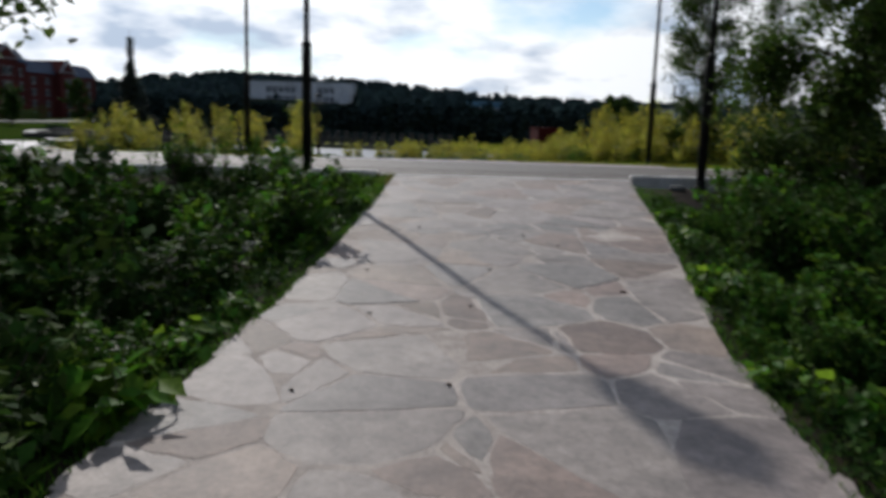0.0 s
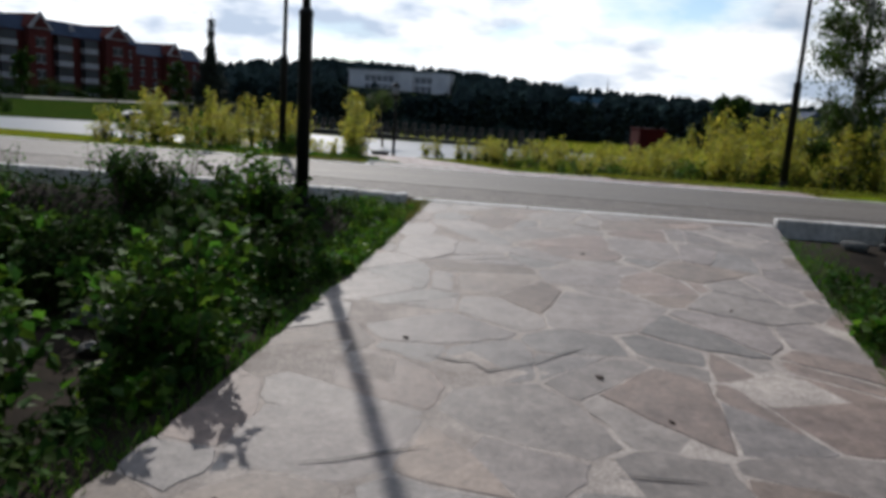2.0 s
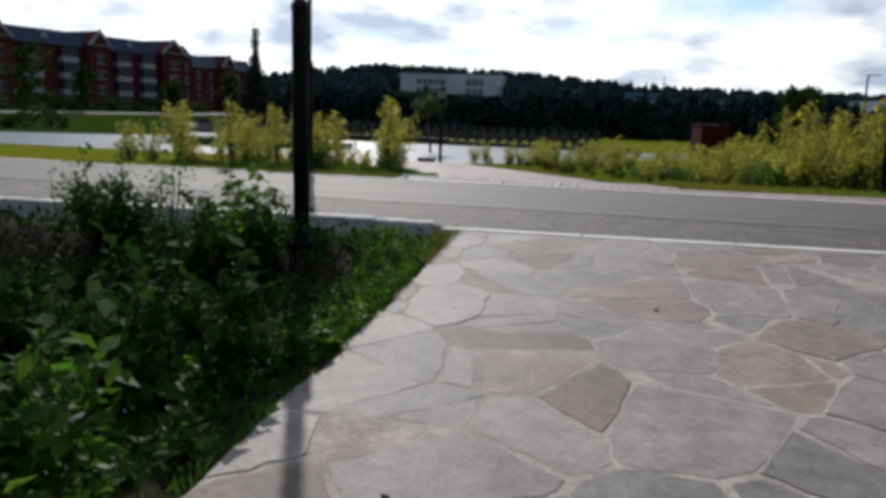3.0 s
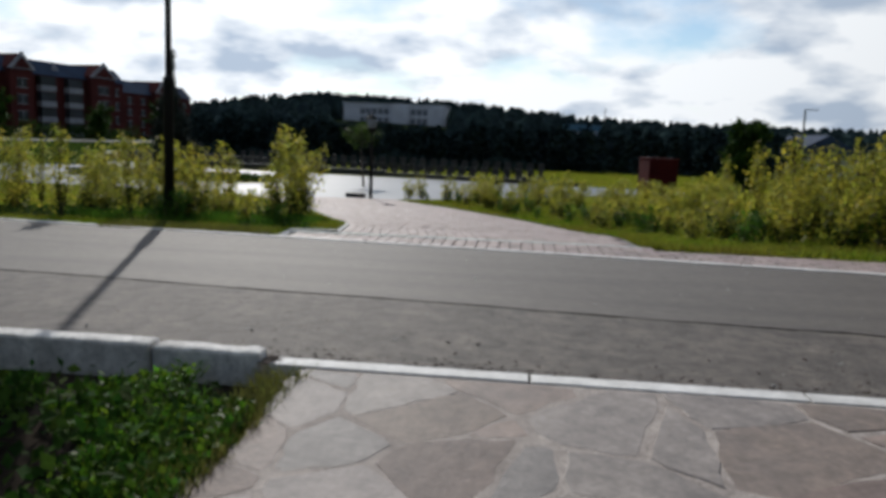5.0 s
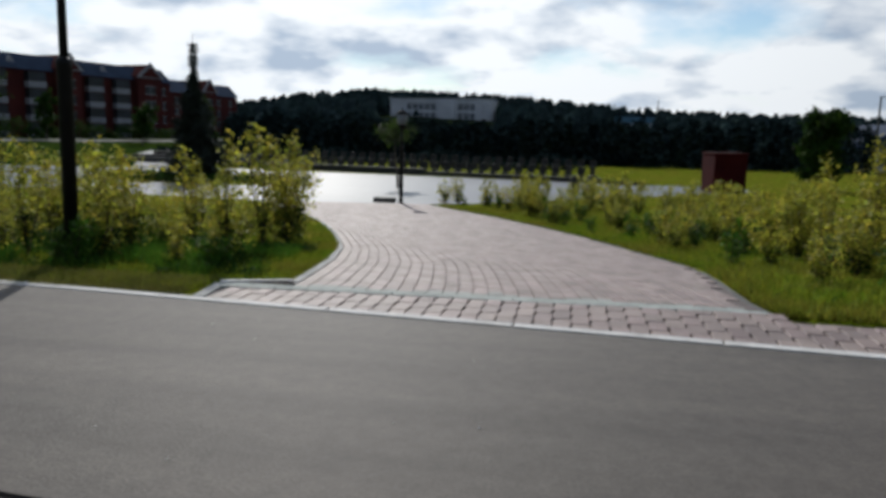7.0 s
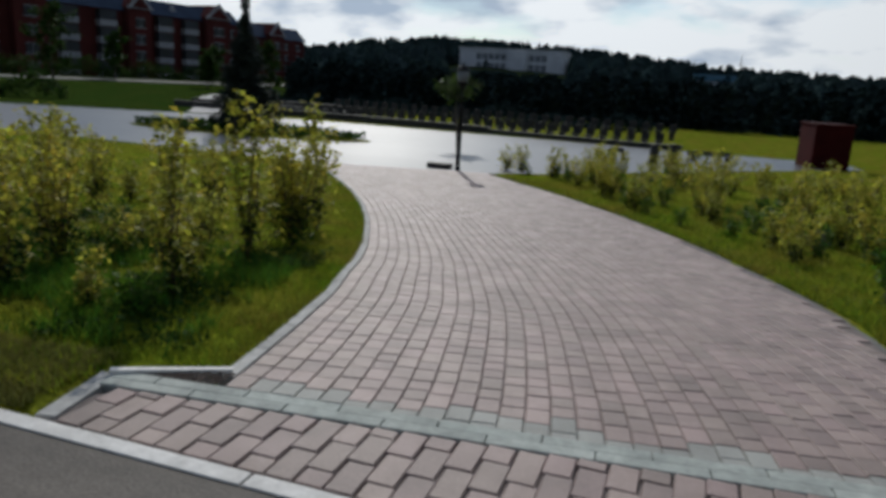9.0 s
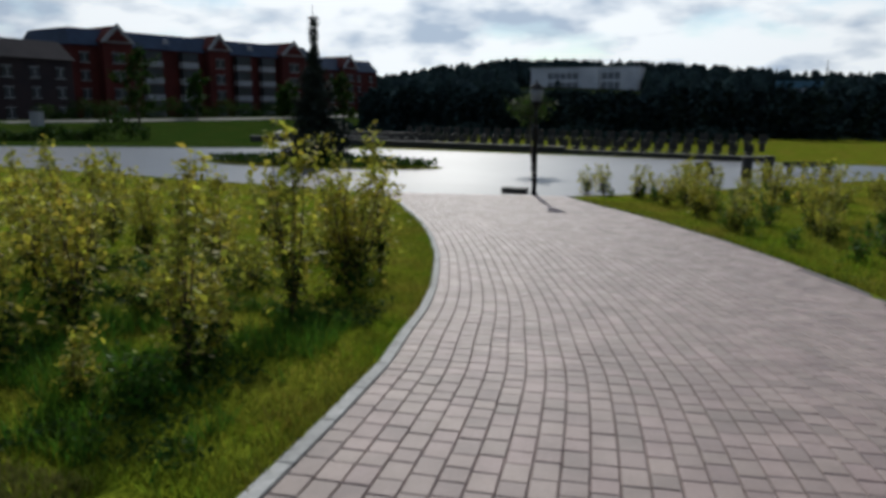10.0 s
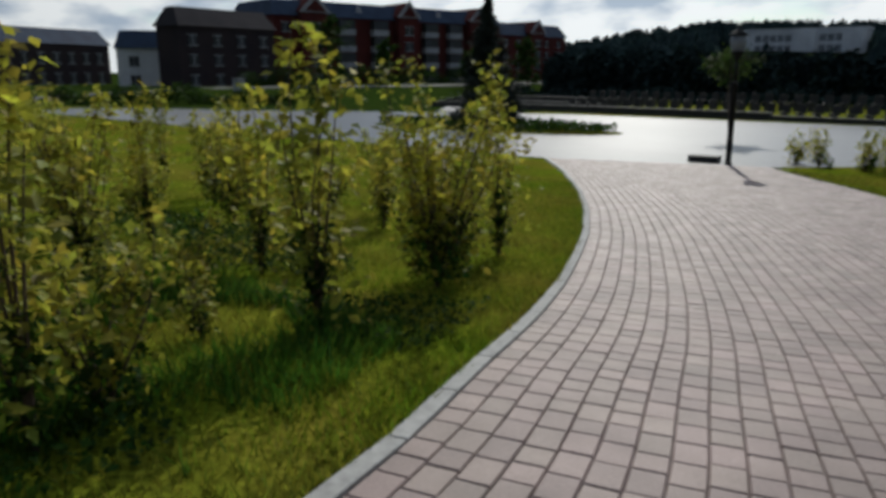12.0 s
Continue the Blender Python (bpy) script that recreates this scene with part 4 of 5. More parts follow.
def ground_cover(name, label, area, count, leaf, height, mat, seed):
    """A loose carpet of small leaves."""
    rng = np.random.default_rng(seed)
    pts = []
    for i in range(count):
        p = area(rng.random(), rng.random())
        if p is None:
            continue
        x, y = p
        tuft = 0.5 + 0.5 * noise.noise((x * 3.1, y * 3.1, 2.0))
        pts.append((x, y, ground_z(y) - ditch(x, y) + height * rng.random() * tuft))
    v, f = leaf_cloud(pts, leaf, rng, -0.35)
    return tagged(new(name, fast_mesh(name, v, f, mat)), label, "ground cover", kind="stuff")


# clover darker away from the stones: shade there is put into the leaf colour
ground_cover("clover", "green clover and low weeds by the kerb, leaf colour darkened for shade", lambda u, w: verge(u, w, 3.2, 3.6), 13000, 0.036, 0.10, "leaf_dark", 31)
ground_cover("clover_bright", "bright green clover along the flagstone edge", lambda u, w: verge(u, w, 0.95, 3.4), 8000, 0.04, 0.11, "leaf_bright", 34)
def lawn_patch(u, w):
    y = 5.75 + 5.5 * w
    x = left_curve(y) - 0.35 - 5.5 * u
    if noise.noise((x * 0.8, y * 0.8, 11.0)) < 0.02 - 0.10 * u or (y < 6.0 and x > -2.2):
        return None
    return x, y


# weeds whose dark colour also paints the shrubs' shadow onto the lawn
ground_cover("lawn_weeds", "patches of clover and weeds in the lawn, dark partly for shrub shade", lawn_patch, 26000, 0.042, 0.13, "leaf_dark", 35)
ground_cover("ivy_cover", "low dark leaves filling the sunken bed", lambda u, w: None if hollow(flag_left(-12.5 * w) - 0.15 - 5 * u, -12.5 * w - 0.5) else (flag_left(-12.5 * w) - 0.15 - 5 * u, -12.5 * w - 0.5), 26000, 0.07, 0.22, "leaf_dark", 32)
# dark leaf colour on this bank carries the shade of the tree
ground_cover("herb_cover", "low leaves beside the flagstones, darkened to imitate tree shade", lambda u, w: (flag_right(-10.4 * w - 2.4) + 0.08 + 4.5 * u ** 1.3, -10.4 * w - 2.4), 26000, 0.06, 0.22, "leaf_dark", 33)


def tree(name, x, y, height, crown_low, radius, seed, bark, mat, leaf, leaves, label, lean=(0, 0), limbs=16, droop=0.0):
    rng = np.random.default_rng(seed)
    root = tagged(empty(name, x, y, hill_z(x, y) - ditch(x, y) - 0.05), label, "tree")
    sv, sf, pts = [], [], []
    trunk = [(lean[0] * f + 0.08 * math.sin(5 * f + seed), lean[1] * f + 0.08 * math.cos(4 * f + seed), height * f) for f in np.linspace(0, 1, 9)]
    r0 = 0.018 * height + 0.02
    tube(trunk, [r0 * (1 - 0.9 * f) for f in np.linspace(0, 1, 9)], 8, sv, sf)
    ta = np.array(trunk)
    per = leaves // limbs
    for i in range(limbs):
        f = crown_low / height + (1 - crown_low / height) * (i + 0.5) / limbs * 0.93
        o = np.array([np.interp(f, np.linspace(0, 1, 9), ta[:, c]) for c in range(3)])
        a = i * 2.4 + rng.random()
        g = (f - crown_low / height) / (1 - crown_low / height)
        l = radius * (0.6 + 0.5 * rng.random()) * math.sin(math.pi * (0.22 + 0.72 * g)) ** 0.8
        tip = o + np.array([math.cos(a) * l, math.sin(a) * l, l * (0.35 + 0.3 * rng.random()) - droop * l])
        midp = (o + tip) / 2 + np.array([0, 0, 0.12 * l])
        tube([tuple(o), tuple(midp), tuple(tip)], [r0 * 0.35 * (1 - 0.6 * g), r0 * 0.2, 0.005], 5, sv, sf)
        for k in range(8):
            t = 0.2 + 0.8 * rng.random()
            b = (o * (1 - t) ** 2 + 2 * midp * t * (1 - t) + tip * t * t)
            e = b + rng.normal(0, 1, 3) * np.array([0.32, 0.32, 0.3]) * (l * 0.6 + 0.25 * radius) - np.array([0, 0, droop * 0.5 * l])
            tube([tuple(b), tuple((b + e) / 2 + np.array([0, 0, 0.03])), tuple(e)], [0.01, 0.006, 0.003], 3, sv, sf)
            q = rng.random((per // 8, 1))
            c = b + (e - b) * q + rng.normal(0, 1, (per // 8, 3)) * 0.13 * (0.5 + radius * 0.35)
            pts.append(c)
    t = new("trunk", fast_mesh("trunk", sv, sf, bark, True))
    t.parent = root
    v, f = leaf_cloud(np.concatenate(pts), leaf, rng, 0.35)
    c = new("crown", fast_mesh("crown", v, f, mat))
    c.parent = root
    return root


tree("small_tree", -3.9, -7.2, 4.6, 1.4, 2.3, 4, "bark", "leaf_tree", 0.125, 12000, "small dark leafy tree overhanging the path", droop=0.35)
tree("small_tree", 6.7, -2.3, 5.4, 0.3, 2.2, 9, "bark", "leaf_tree", 0.09, 46000, "dense leafy tree beside the lamp post", droop=0.3)
tree("birch_tree", 8.75, 9.2, 6.5, 0.4, 1.25, 12, "birch_bark", "leaf_tree", 0.085, 24000, "young birch tree with light green leaves", limbs=26)
tree("birch_tree", 12.5, 12.5, 6.0, 0.8, 1.4, 13, "birch_bark", "leaf_tree", 0.09, 10000, "young birch tree with light green leaves", limbs=20)
tree("sapling", -6.8, 34.5, 2.9, 2.15, 1.05, 14, "bark", "leaf_tree", 0.12, 1300, "thin sapling with a flat crown on the plaza", limbs=8)
tree("young_tree", 15.7, 45.0, 4.6, 0.3, 1.5, 15, "bark", "leaf_dark", 0.24, 7000, "dense dark green young tree on the grass")


def spruce(x, y, height, radius, seed, label="dark blue-green spruce tree", tiers=26, z=None):
    rng = np.random.default_rng(seed)
    root = tagged(empty("spruce_tree", x, y, (hill_z(x, y) if z is None else z) - 0.05), label, "tree")
    sv, sf = [], []
    tube([(0, 0, 0), (0, 0, height * 0.5), (0, 0, height)], [0.05 + 0.012 * height, 0.05, 0.012], 7, sv, sf)
    t = new("trunk", fast_mesh("trunk", sv, sf, "bark"))
    t.parent = root
    pts = []
    for i in range(tiers):
        f = i / tiers
        zz = height * (0.05 + 0.9 * f)
        for k in range(int(15 - 11 * f)):
            a = rng.random() * 6.283
            l = radius * max(0.0, 1 - f / 0.76) ** 0.8 * (0.6 + 0.5 * rng.random()) + 0.11 * (1 - f) + 0.03
            m = int(12 + 80 * l)
            q = rng.random(m)
            pts.append(np.stack([np.cos(a) * l * q, np.sin(a) * l * q, zz - 0.30 * l * q + 0.12 * l * q ** 3], 1) + rng.normal(0, 0.05 + 0.03 * l, (m, 3)))
    v, fa = leaf_cloud(np.concatenate(pts), 0.15 + 0.012 * height, rng, 0.2, 0.32)
    c = new("crown", fast_mesh("crown", v, fa, "needle"))
    c.parent = root
    return root


spruce(-17.3, 34.6, 7.3, 1.75, 1)
spruce(37.2, 318, 13.5, 2.6, 2, "lone tall dark spruce on the skyline", 14, 5.5)


# ---- far side of the plaza ----
def hedge(x0, y0, x1, y1, height, depth, seed, label, mat="leaf_dark"):
    rng = np.random.default_rng(seed)
    l = math.hypot(x1 - x0, y1 - y0)
    n = int(l * 210)
    t, d = rng.random(n), rng.normal(0, depth / 2.5, n)
    nx, ny = -(y1 - y0) / l, (x1 - x0) / l
    bump = 0.7 + 0.5 * np.sin(t * l * 0.9 + seed) * np.sin(t * l * 0.37)
    pts = np.stack([x0 + (x1 - x0) * t + nx * d, y0 + (y1 - y0) * t + ny * d, hill_z((x0 + x1) / 2, (y0 + y1) / 2) - 0.05 + height * bump * rng.random(n) ** 0.7], 1)
    v, f = leaf_cloud(pts, 0.30, rng, 0.0)
    return tagged(new("hedge", fast_mesh("hedge", v, f, mat)), label, "hedge")


hedge(-62, 38, -42, 51, 1.6, 1.3, 1, "dark clipped hedge along the far edge of the plaza")
hedge(-80, 74, -70, 128, 2.6, 2.5, 2, "dark shrubs in front of the apartment block")
hedge(-40, 70, 2, 64, 1.3, 1.5, 3, "low dark hedge at the foot of the woods", "forest")


def far_path(name, label, pts, width, mat):
    """A paved strip laid on the land along a few points."""
    verts, faces = [], []
    for i, (x, y) in enumerate(pts):
        (ax, ay), (bx, by) = pts[max(i - 1, 0)], pts[min(i + 1, len(pts) - 1)]
        l = math.hypot(bx - ax, by - ay)
        nx, ny = -(by - ay) / l * width / 2, (bx - ax) / l * width / 2
        verts += [(x + nx, y + ny, hill_z(x + nx, y + ny) + 0.05), (x - nx, y - ny, hill_z(x - nx, y - ny) + 0.05)]
    for i in range(len(pts) - 1):
        faces.append((2 * i + 1, 2 * i + 3, 2 * i + 2, 2 * i))
    tagged(mesh_ob(name, verts, faces, mat), label, "path", kind="structure")


far_path("path_far", "pale paved path leading up from the plaza", [(-26.5, 46), (-30, 52), (-36, 61), (-43, 73), (-49, 86)], 2.6, "concrete")
far_path("road_by_apartments", "pale asphalt road in front of the apartment blocks", [(-75 + 1.0 * i, 40 + 8 * i) for i in range(16)], 4.0, "stone_dark")
kiosk = tagged(empty("utility_box", -65.2, 60.9, hill_z(-65.2, 60.9)), "small white utility box on the grass", "box")
part("body", box_bm(-0.55, 0.55, -0.4, 0.4, -0.1, 1.35, 0.03), "white_trim", kiosk)
part("lid", box_bm(-0.62, 0.62, -0.47, 0.47, 1.354, 1.43, 0.02), "white_trim", kiosk)


def planter_island():
    pts = []
    rng = np.random.default_rng(8)
    n = 5200
    r, a = np.sqrt(rng.random(n)), rng.random(n) * 6.283
    pts = np.stack([-17 + 6.0 * r * np.cos(a), 34.2 + 2.0 * r * np.sin(a), -1.18 + 0.25 * rng.random(n)], 1)
    v, f = leaf_cloud(pts, 0.16, rng, -0.5)
    tagged(new("island_planting", fast_mesh("island_planting", v, f, "leaf_dark")), "low dark green planting in an oval island", "plants", kind="stuff")


planter_island()


def bench_block(x, y, w=0.46):
    root = tagged(empty("seat_block", x, y, -1.34), "small dark seat in a row on a grassy terrace", "seat", "terrace seats")
    part("seat", box_bm(-w / 2, w / 2, -0.2, 0.2, 0.36, 0.44, 0.01), "bench_dark", root)
    part("backrest", box_bm(-w / 2, w / 2, 0.17, 0.22, 0.446, 0.86, 0.01), "bench_dark", root)
    part("pedestal", box_bm(-w * 0.3, w * 0.3, -0.12, 0.16, -0.1, 0.358, 0.008), "bench_dark", root)
    return root


def terrace_row(x0, y0, x1, y1, rise, face):
    l = math.hypot(x1 - x0, y1 - y0)
    root = empty("terrace_wall", x0, y0, -1.36, math.degrees(math.atan2(y1 - y0, x1 - x0)))
    tagged(root, "long low terrace wall behind the plaza", "wall")
    part("wall_face", box_bm(0, l, 0, 0.3, -0.2, rise, 0.01), face, root)
    part("coping", box_bm(-0.02, l + 0.02, -0.05, 0.36, rise + 0.004, rise + 0.06, 0.01), "stone_dark", root, "grey stone coping")


seat = bench_block(-21.0, 51.3)
for r, (dy, n) in enumerate(((0.0, 30), (3.2, 31))):
    for i in range(n):
        if r == 0 and i == 0:
            continue
        copy_thing(seat, pose(-21.0 + 0.80 * i, 51.3 + dy - 0.171 * i, -1.36 + 0.42 * r, 0, 0, -12))
terrace_row(-34, 53.2, -8, 47.6, 0.38, "bench_dark")
terrace_row(-7.97, 47.59, 3.4, 45.15, 0.24, "bench_dark")
terrace_row(-34, 55.6, -19.5, 52.4, 0.50, "bench_dark")
terrace_row(-34, 58.6, -19.5, 55.4, 0.70, "bench_dark")


def litter_bin(x, y):
    root = tagged(empty("litter_bin", x, y, ground_z(y)), "black metal litter bin at the edge of the plaza", "bin", "plaza bins")
    part("body", lathe_bm([(0.17, -0.02), (0.20, 0.06), (0.20, 0.74), (0.18, 0.76)], 14), "bench_dark", root, smooth=True)
    part("rim", lathe_bm([(0.21, 0.762), (0.22, 0.79), (0.21, 0.84), (0.12, 0.85)], 14), "steel_black", root, smooth=True)


litter_bin(1.75, 34.5)
litter_bin(2.55, 35.2)


def red_shed(x, y):
    root = tagged(empty("red_shed", x, y, ground_z(y), 8), "dark red ribbed metal container on the grass", "shed")
    part("body", box_bm(-0.85, 0.85, -1.0, 1.0, -0.1, 2.0, 0.02), "red_paint", root)
    part("roof", box_bm(-0.9, 0.9, -1.05, 1.05, 2.004, 2.07, 0.01), "red_paint", root)
    for i in range(9):
        part("rib", box_bm(-0.82 + 0.197 * i, -0.77 + 0.197 * i, -1.03, -1.002, 0.05, 1.95), "red_paint", root)


red_shed(9.6, 41)


def stone_table(x, y, s=1.0):
    root = tagged(empty("plaza_bench", x, y, ground_z(y), 20), "small low dark bench at the edge of the plaza", "bench", "plaza benches")
    root.scale = (1.0, 0.7, 0.6)
    part("seat", box_bm(-0.9 * s, 0.9 * s, -0.25, 0.25, 0.40, 0.46, 0.01), "bench_dark", root)
    part("backrest", box_bm(-0.9 * s, 0.9 * s, 0.22, 0.28, 0.48, 0.74, 0.01), "bench_dark", root)
    for d in (-1, 1):
        part("leg", box_bm(d * 0.7 * s - 0.06, d * 0.7 * s + 0.06, -0.22, 0.218, -0.05, 0.398, 0.01), "bench_dark", root)


stone_table(4.4, 38.9, 1.2)
stone_table(0.2, 36.2, 0.4)
drain = tagged(empty("drain_box", -5.2, 25.8, ground_z(25.8)), "dark low metal box beside the lamp", "box")
part("body", box_bm(-0.38, 0.38, -0.2, 0.2, -0.02, 0.14, 0.02), "bench_dark", drain)
part("lid", box_bm(-0.40, 0.40, -0.22, 0.22, 0.142, 0.165, 0.005), "bench_dark", drain)


# ---- far buildings ----
def window_unit(parent, x, z, w, h, y=-0.02, frame="white_trim", pane="window_dark"):
    win = part("window", box_bm(x - w / 2, x + w / 2, y - 0.06, y + 0.1, z, z + h), pane, parent)
    bm = box_bm(x - w / 2 - 0.1, x + w / 2 + 0.1, y - 0.12, y + 0.05, z - 0.12, z)
    box_bm(x - w / 2 - 0.1, x + w / 2 + 0.1, y - 0.1, y + 0.05, z + h, z + h + 0.1, bm=bm)
    box_bm(x - 0.05, x + 0.05, y - 0.1, y, z, z + h, bm=bm)
    part("frame", bm, frame, win)


def gable_bm(x0, x1, y0, y1, z0, z1):
    bm = bmesh.new()
    xm = (x0 + x1) / 2
    a = [bm.verts.new(p) for p in ((x0, y0, z0), (x1, y0, z0), (xm, y0, z1))]
    b = [bm.verts.new(p) for p in ((x0, y1, z0), (x1, y1, z0), (xm, y1, z1))]
    bm.faces.new(a); bm.faces.new(list(reversed(b)))
    for i in range(3):
        j = (i + 1) % 3
        bm.faces.new((a[j], a[i], b[i], b[j]))
    return bm


def apartment_building(p0, p1, z0, storeys, step, sections, label, wall="brick_wall", roof="roof_blue", depth=14.0):
    """A long block from p0 to p1, its front to the right of that line; sections: (start, end, kind) along it."""
    l = math.hypot(p1[0] - p0[0], p1[1] - p0[1])
    ang = math.degrees(math.atan2(p1[1] - p0[1], p1[0] - p0[0]))
    root = tagged(empty("apartment_building", p0[0], p0[1], z0, ang), label, "building")
    top = storeys * step + 0.8
    part("wall", box_bm(0, l, 0.02, depth, -2.5, top), wall, root)
    bm = bmesh.new()
    vs = [bm.verts.new(p) for p in ((-0.3, -0.4, top), (l + 0.3, -0.4, top), (l + 0.3, depth + 0.4, top), (-0.3, depth + 0.4, top),
                                    (0.6, 1.6, top + 2.5), (l - 0.6, 1.6, top + 2.5), (l - 0.6, depth - 1.6, top + 2.5), (0.6, depth - 1.6, top + 2.5))]
    for q in ((0, 1, 5, 4), (1, 2, 6, 5), (2, 3, 7, 6), (3, 0, 4, 7), (4, 5, 6, 7), (3, 2, 1, 0)):
        bm.faces.new([vs[i] for i in q])
    rf = part("roof", bm, roof, root)
    for s0, s1, kind in sections:
        if kind == "bay":
            bay = part("brick_bay", box_bm(s0, s1, -1.4, 0.0, -2.5, top + 0.6), wall, root)
            part("gable", gable_bm(s0 - 0.2, s1 + 0.2, -1.5, 6.0, top + 0.605, top + 3.0), wall, root)
            trim = gable_bm(s0 - 0.5, s1 + 0.5, -1.62, -1.505, top + 0.45, top + 3.35)
            part("gable_trim", trim, "white_trim", root)
            part("gable_face", gable_bm(s0 + 0.5, s1 - 0.5, -1.7, -1.625, top + 0.65, top + 2.5), wall, root)
            for k in range(storeys):
                window_unit(root, (s0 + s1) / 2, 1.0 + k * step, min(2.6, (s1 - s0) * 0.42), step * 0.52, -1.42)
        elif kind == "balcony":
            n = max(1, int((s1 - s0) / 4.6))
            for i in range(n):
                xm = s0 + (s1 - s0) * (i + 0.5) / n
                for k in range(storeys):
                    bal = part("balcony", box_bm(xm - 1.55, xm + 1.55, -1.1, 0.0, 0.7 + k * step, 0.7 + k * step + 0.95, 0), "white_trim", root)
                    part("window", box_bm(xm - 1.5, xm + 1.5, -1.05, 0.0, 1.655 + k * step, 0.7 + (k + 0.93) * step), "window_dark", bal)
        else:
            n = max(1, int((s1 - s0) / 3.0))
            for i in range(n):
                for k in range(storeys):
                    window_unit(root, s0 + (s1 - s0) * (i + 0.5) / n, 1.0 + k * step, 1.3, step * 0.5)
        part("dormer", gable_bm((s0 + s1) / 2 - 0.9, (s0 + s1) / 2 + 0.9, 0.4, 3.0, top + 0.7, top + 2.0), "white_trim", rf) if kind == "balcony" else None
    return root


apartment_building((-87.5, 87.0), (-75.6, 134.5), -1.4, 4, 2.62,
                   [(0, 4, "plain"), (4.2, 9, "bay"), (9.5, 23, "balcony"), (23.2, 27.5, "bay"), (28, 39.5, "balcony"), (39.8, 45.5, "bay"), (45.8, 48.5, "plain")],
                   "red brick apartment block with blue mansard roof and white balconies")
apartment_building((-76.5, 136.0), (-72.8, 158.0), -1.4, 4, 2.25, [(0, 8, "plain"), (8.4, 13, "bay"), (13.4, 22, "plain")], "far red brick apartment block with a dark roof")
apartment_building((-84.6, 67.9), (-84.2, 84.0), -1.4, 3, 2.62, [(0, 8, "plain"), (8, 16, "plain")], "dark brown brick block with a dark roof", "brick_dark", "roof_dark", 5.0)
apartment_building((-97.0, 66.5), (-91.5, 74.2), -1.4, 2, 2.6, [(0, 4.5, "plain"), (4.8, 9, "plain")], "pale grey plastered block far off", "render_wall", "roof_blue", 6.0)
apartment_building((-118, 58), (-124, 82), -1.4, 2, 3.25, [(0, 24, "plain")], "low dark brown building far off", "brick_dark")


def white_building():
    root = tagged(empty("school_building", -62.5, 262, 3.5, -1.5), "long white building on the wooded hill", "building")
    part("wall", box_bm(0, 37, 0, 14, -3, 10.0), "render_wall", root)
    part("front_block", box_bm(18.5, 24.0, -2.0, 0.0, -6, 9.4), "render_wall", root)
    part("side_block", box_bm(31.0, 36.5, -1.5, 0.0, -6, 8.9), "render_wall", root)
    part("roof_edge", box_bm(-0.4, 37.4, -0.4, 14.4, 10.005, 10.5), "render_wall", root)
    for x0, n in ((6.0, 5), (24.6, 3)):
        for i in range(n):
            for z in (3.4, 6.6):
                window_unit(root, x0 + 1.0 + 2.2 * i, z, 1.7, 2.1, -0.03, "render_wall", "window_pale")


white_building()


def azure_house():
    root = tagged(empty("azure_roof_house", 19.5, 302, 4.5), "far house with a pale blue roof among the trees", "building")
    part("wall", box_bm(0, 14.5, 0, 9, -2, 3.2), "render_wall", root)
    part("roof", box_bm(-0.5, 15, -0.5, 9.5, 3.205, 5.6), "roof_azure", root)


azure_house()


def cottage(x, y):
    root = tagged(empty("cottage", x, y, -1.5, 12), "small dark-roofed house beside the woods", "house")
    part("wall", box_bm(-4, 5, 0, 7, -0.2, 2.4), "render_wall", root)
    part("roof", gable_bm(-5, 6, -0.6, 7.6, 2.405, 5.2), "roof_blue", root)
    window_unit(root, -1.5, 0.7, 1.2, 1.2)
    window_unit(root, 2.0, 0.7, 1.2, 1.2)


cottage(37, 88)
pole = tagged(empty("utility_pole", 34.0, 86, -1.5), "thin grey utility pole with a lamp arm", "pole")
part("shaft", lathe_bm([(0.16, -0.2), (0.10, 8.0)], 10), "stone_dark", pole)
part("arm", box_bm(-0.1, 1.4, -0.05, 0.05, 7.9, 8.0), "stone_dark", pole)


